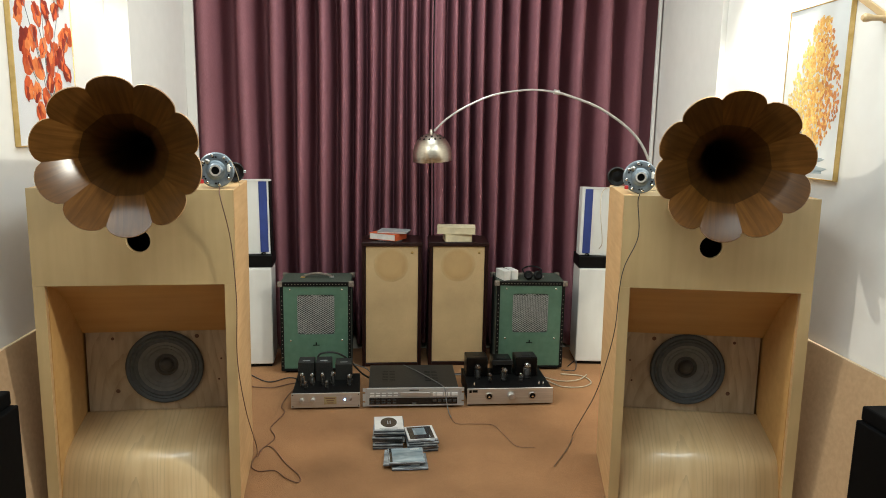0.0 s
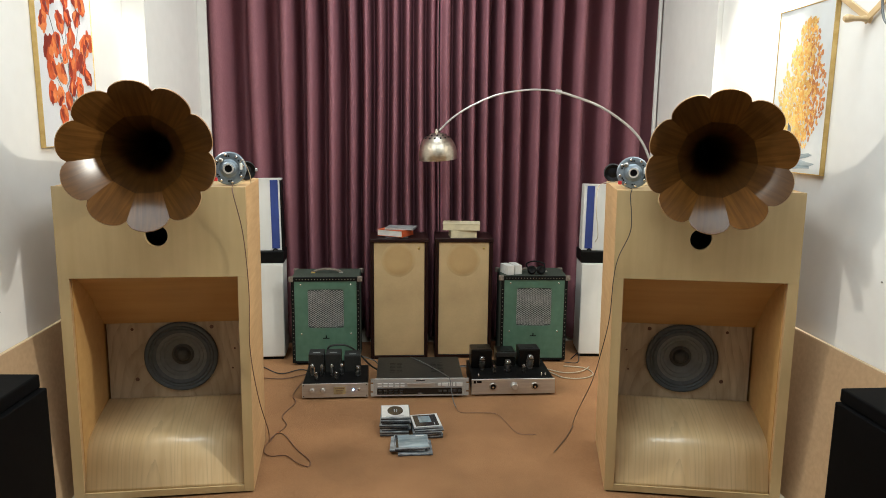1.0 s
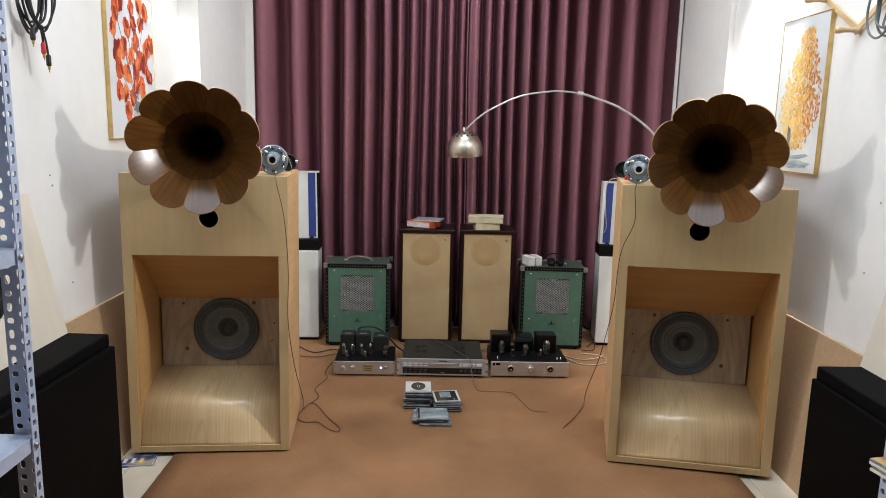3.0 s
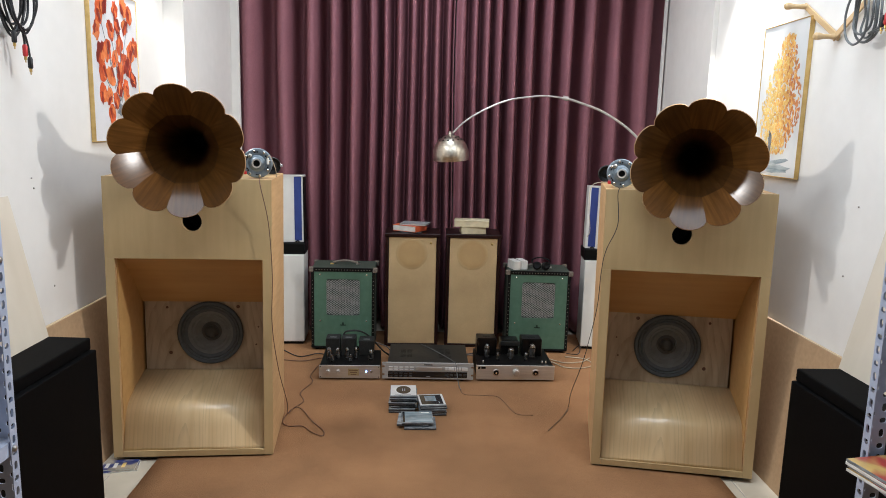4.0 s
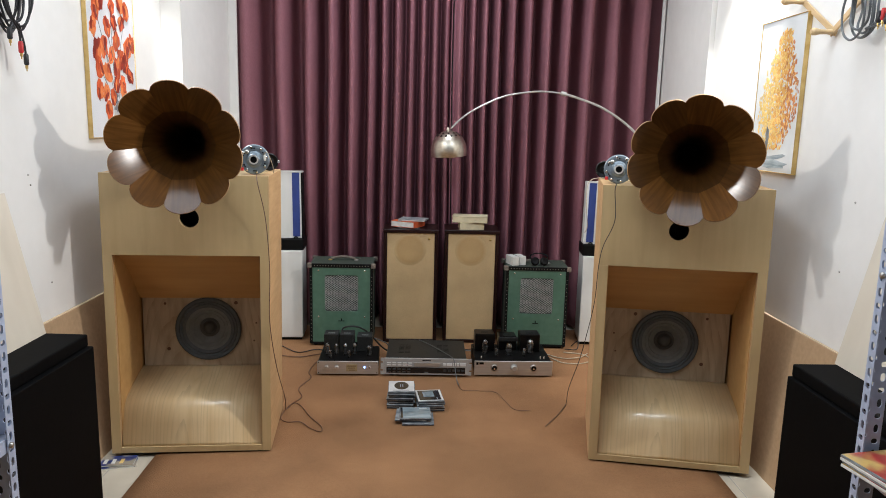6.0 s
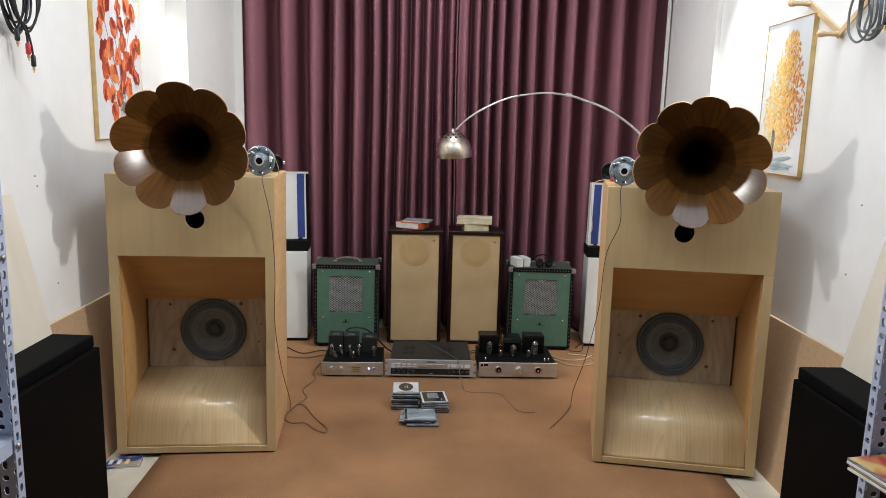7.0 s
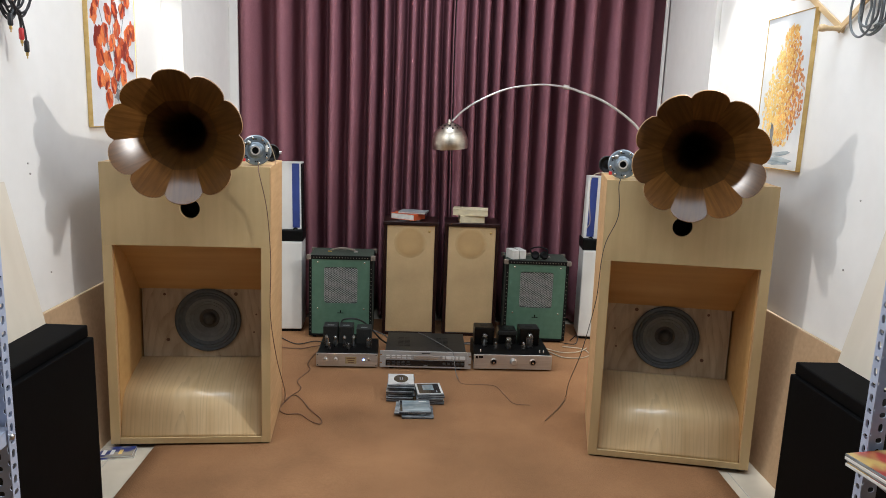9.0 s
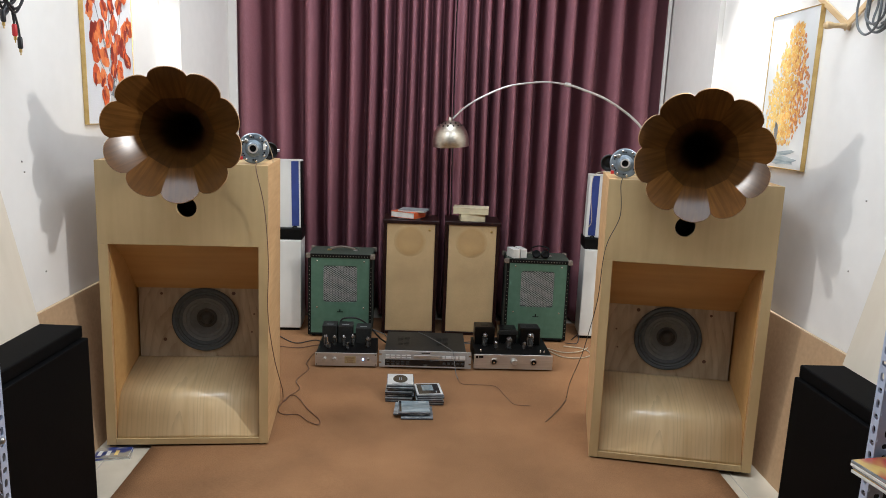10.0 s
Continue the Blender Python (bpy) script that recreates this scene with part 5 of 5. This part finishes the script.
COVER_MIX = material("printed_cover_mix", (0.46, 0.035, 0.028), (0.58, 0.38, 0.11), 0.35, (9, 9, 9), 3, 0, 0, 0.3, 20.0, coat=0.4, sharp=(0.45, 0.55))
COVER_BLUE = material("printed_cover_blue", (0.03, 0.05, 0.20), (0.36, 0.32, 0.25), 0.35, (14, 14, 14), 3, 0, 0, 0.3, 20.0, coat=0.4, sharp=(0.45, 0.55))


def record_stack(m):
    """Flat printed sleeves on a shelf."""
    r = random.Random(3)
    for k in range(4):
        e = thing("printed_sleeve", m @ pose(r.uniform(-0.004, 0.004), r.uniform(-0.004, 0.004), 0.0075 * k, 0, 0, r.uniform(-3, 3)), "flat printed card sleeve with a red and yellow cover", "sleeve", "sleeves on the shelf")
        part("card", box(-0.090, 0.090, -0.090, 0.090, 0, 0.0068, 0.001, 1), CASE_CLEAR if k % 2 else PAPER, e)
        c = part("cover_print", box(-0.088, 0.088, -0.088, 0.088, 0.0069, 0.0073), COVER_MIX, e, "red and yellow printed cover")
        if k == 3:
            part("blue_patch", box(-0.01, 0.075, -0.080, -0.045, 0.0074, 0.0077), BLUE, c)


record_stack(pose(1.310, 1.874, 0.5535, 0, 0, 12))


def magazine(m, mat, label):
    e = thing("magazine", m, label, "magazine", "magazines on the floor")
    part("page_block", box(-0.062, 0.062, -0.040, 0.040, 0, 0.005, 0.001, 1), PAPER, e)
    c = part("cover", box(-0.062, 0.062, -0.040, 0.040, 0.0051, 0.0056), mat, e, "printed cover")
    for k in range(3):
        part("title_bar", box(-0.052 + 0.03 * k, -0.038 + 0.03 * k, -0.026, 0.012, 0.0057, 0.006), (PAPER, PAPER, PAINT["yellow"])[k], c)
    return e


magazine(pose(-0.948, 3.012, -0.0115, 0, 0, 14), COVER_BLUE, "blue and cream printed leaflet on the tiles")
magazine(pose(-0.955, 3.018, -0.0052, 0, 0, 8), COVER_BLUE, "blue and yellow leaflet lying on another")


def peg_rack(x, s, joints):
    """A folding wooden peg rack on a side wall: crossed slats with a turned peg at each joint."""
    e = thing("wooden_peg_rack", pose(x, 0, 0), "folding beech peg rack screwed to the wall", "peg rack", "peg racks")
    for (ya, za), (yb, zb) in zip(joints, joints[1:]):
        a, b = Vector((0, ya, za)), Vector((0, yb, zb))
        mid, dy, dz = (a + b) / 2, yb - ya, zb - za
        ln = math.hypot(dy, dz)
        up = 0.012 if dz > 0 else 0.004
        part("slat", box(-0.0035, 0.0035, -ln / 2 - 0.012, ln / 2 + 0.012, -0.011, 0.011, 0.002), PEG, e, m=pose(-s * up, mid.y, mid.z, math.degrees(math.atan2(dz, dy)), 0, 0))
    for y, z in joints:
        prof = [(0.010, 0.0), (0.010, 0.020), (0.008, 0.030), (0.009, 0.055), (0.013, 0.070), (0.013, 0.080), (0.008, 0.087), (0, 0.088)]
        part("peg", lathe(prof, pose(0, y, z, 0, -90 * s, 0), 16), PEG, e, "turned peg", True)
    return e


peg_rack(1.6275, 1, ((3.16, 1.806), (2.93, 1.668), (2.70, 1.800), (2.47, 1.668)))
peg_rack(-1.1075, -1, ((3.13, 1.790), (2.92, 1.920), (2.715, 1.790), (2.52, 1.920)))


def cable_coil(m, mat, plugs, label, loops, drop):
    e = thing("cable_coil", m, label, "cable", "hanging cables")
    r = random.Random(loops)
    for k in range(loops):
        w, h, off = 0.060 + r.uniform(-0.016, 0.016), drop + r.uniform(-0.03, 0.02), r.uniform(-0.022, 0.022)
        pts = [(off * 0.6, 0, 0.02), (off, w * 0.7, -h * 0.18), (off + 0.008 * (k % 3), w, -h * 0.50), (off, w * 0.75, -h * 0.85), (off, 0, -h), (off, -w * 0.75, -h * 0.85), (off - 0.006, -w, -h * 0.50), (off, -w * 0.7, -h * 0.18), (off * 0.6, -0.004, 0.021)]
        part("loop", tube(pts, 0.0038, 7, 6), mat, e, "", True)
    for k, (dy, dz, cap) in enumerate(plugs):
        part("lead", tube([(0.01, dy * 0.3, -drop * 0.9), (0.012, dy * 0.8, (dz - drop) / 2), (0.012, dy, dz)], 0.0034, 6, 5), mat, e, "", True)
        p = part("plug", lathe([(0.0055, 0), (0.0075, -0.006), (0.0075, -0.032), (0.005, -0.036)], pose(0.012, dy, dz + 0.002), 12), WIRE_BLACK if cap is not RED else RED, e, "cable plug", True)
        part("plug_tip", lathe([(0.0042, -0.036), (0.0042, -0.046), (0.0018, -0.047), (0.0018, -0.054), (0, -0.055)], pose(0.012, dy, dz + 0.002), 10), BRASS, p, "", True)
    return e


cable_coil(pose(1.575, 2.715, 1.795), WIRE_GREY, ((-0.085, -0.105, None), (-0.105, -0.10, RED), (-0.125, -0.115, None)), "coil of grey audio cable with gilt plugs on a peg", 5, 0.165)
cable_coil(pose(-1.060, 2.715, 1.775), WIRE_BLACK, ((-0.045, -0.20, None), (0.010, -0.235, RED), (0.035, -0.27, None)), "coil of black audio cable with plugs hanging on a peg", 7, 0.20)


def nail(m):
    return tagged(part("nail", lathe([(0.0035, 0), (0.003, 0.003), (0, 0.0035)], m, 8), STEEL), "small dark nail driven into the wall", "nail", "nails in the walls")


for y, z in ((2.70, 1.10), (2.74, 0.86), (2.36, 1.0)):
    nail(pose(XR, y, z, 0, -90, 0))
for y, z in ((2.82, 1.12), (2.83, 1.085), (2.92, 0.73)):
    nail(pose(XL, y, z, 0, 90, 0))


# ---- loose wires ----
def wire(points, mat, label, radius=0.0015):
    return tagged(part("wire", tube(points, radius, 6, 8), mat), label, "wire", "loose wires")


wire([(-0.43, 3.16, 1.117), (-0.41, 3.08, 1.09), (-0.385, 3.092, 0.95), (-0.374, 3.098, 0.75), (-0.378, 3.10, 0.55), (-0.362, 3.13, 0.36), (-0.352, 3.24, 0.18), (-0.385, 3.42, 0.05), (-0.391, 3.60, 0.003), (-0.352, 3.587, 0.003),
      (-0.282, 3.452, 0.003), (-0.217, 3.35, 0.003), (-0.214, 3.298, 0.003), (-0.263, 3.331, 0.003), (-0.316, 3.395, 0.003), (-0.378, 3.393, 0.003), (-0.413, 3.447, 0.003), (-0.40, 3.565, 0.006), (-0.361, 3.685, 0.003),
      (-0.395, 3.796, 0.003), (-0.36, 3.95, 0.003), (-0.385, 4.043, 0.003), (-0.37, 4.19, 0.003), (-0.33, 4.33, 0.004)], WIRE_BROWN, "thin brown twisted speaker wire trailing from the cabinet onto the carpet", 0.0018)
wire([(0.945, 3.14, 1.117), (0.938, 3.085, 1.1165), (0.934, 3.056, 1.114), (0.929, 3.052, 1.09), (0.932, 3.038, 0.98), (0.898, 3.052, 0.88), (0.886, 3.055, 0.80), (0.880, 3.06, 0.66), (0.868, 3.10, 0.52), (0.862, 3.18, 0.38), (0.875, 3.40, 0.18), (0.925, 3.66, 0.012), (0.91, 3.62, 0.003), (0.86, 3.52, 0.003), (0.80, 3.42, 0.003), (0.778, 3.385, 0.003)], WIRE_DARK, "thin dark speaker wire trailing from the cabinet onto the carpet")
wire([(0.20, 4.33, 0.0995), (0.26, 4.24, 0.101), (0.33, 4.12, 0.101), (0.375, 4.03, 0.1015), (0.388, 3.992, 0.096), (0.394, 3.975, 0.055), (0.402, 3.93, 0.010), (0.41, 3.87, 0.003)], WIRE_GREY, "grey lead hanging over the disc player", 0.0022)
wire([(0.405, 3.90, 0.004), (0.425, 3.81, 0.003), (0.50, 3.80, 0.003), (0.59, 3.785, 0.003), (0.625, 3.68, 0.003), (0.66, 3.57, 0.003), (0.735, 3.555, 0.003)], WIRE_BROWN, "thin brown wire lying on the carpet", 0.0012)
wire([(0.96, 4.34, 0.004), (1.02, 4.25, 0.004), (1.12, 4.24, 0.004), (1.19, 4.30, 0.004), (1.17, 4.40, 0.004), (1.06, 4.44, 0.004)], WIRE_WHITE, "cream mains lead curled on the carpet", 0.0032)
wire([(0.93, 4.42, 0.004), (1.03, 4.33, 0.004), (1.13, 4.33, 0.010), (1.20, 4.42, 0.004)], WIRE_WHITE, "cream mains lead curled on the carpet", 0.003)
wire([(-0.62, 4.48, 0.004), (-0.50, 4.36, 0.004), (-0.40, 4.42, 0.004), (-0.30, 4.38, 0.004), (-0.12, 4.42, 0.012)], WIRE_DARK, "dark lead on the carpet behind the amplifiers", 0.003)
wire([(-0.60, 4.30, 0.004), (-0.47, 4.28, 0.004), (-0.36, 4.34, 0.004), (-0.20, 4.36, 0.004)], WIRE_BROWN, "brown lead on the carpet behind the amplifiers", 0.0025)
wire([(-0.06, 4.35, 0.10), (0.0, 4.40, 0.06), (0.06, 4.44, 0.012), (0.30, 4.46, 0.004), (0.50, 4.44, 0.004), (0.62, 4.38, 0.02)], WIRE_GREY, "grey lead joining the amplifiers behind the player", 0.0032)
wire([(0.02, 4.36, 0.03), (0.16, 4.42, 0.004), (0.36, 4.43, 0.004), (0.54, 4.40, 0.03)], WIRE_BLACK, "black lead joining the amplifiers behind the player", 0.003)
wire([(1.08, 4.50, 0.004), (1.14, 4.45, 0.02), (1.16, 4.52, 0.05), (1.13, 4.56, 0.004)], WIRE_BLACK, "black lead beside the green case", 0.003)
wire([(1.04, 3.19, 1.117), (0.98, 3.26, 1.119), (0.93, 3.31, 1.12), (0.885, 3.30, 1.10), (0.872, 3.26, 1.02), (0.876, 3.24, 0.93), (0.872, 3.26, 0.90)], WIRE_WHITE, "thin pale wire looped over the cabinet edge", 0.0015)
wire([(-0.40, 3.15, 1.19), (-0.385, 3.14, 1.20), (-0.372, 3.17, 1.15), (-0.375, 3.20, 1.117)], WIRE_WHITE, "thin pale wire at the driver", 0.0015)


# ---- floor tiles ----
tile_mesh = box(-0.2985, 0.2985, -0.2985, 0.2985, -0.008, 0.0, 0.0015, 1)
first_tile = None
for i in range(6):
    for j in range(13):
        mt = pose(-1.27 + 0.6 * i, -1.95 + 0.6 * j, -0.0105)
        if first_tile is None:
            first_tile = part("floor_tile", tile_mesh, TILE, floor, m=mt)
        else:
            o = first_tile.copy()
            scene.collection.objects.link(o)
            o.matrix_basis = mt
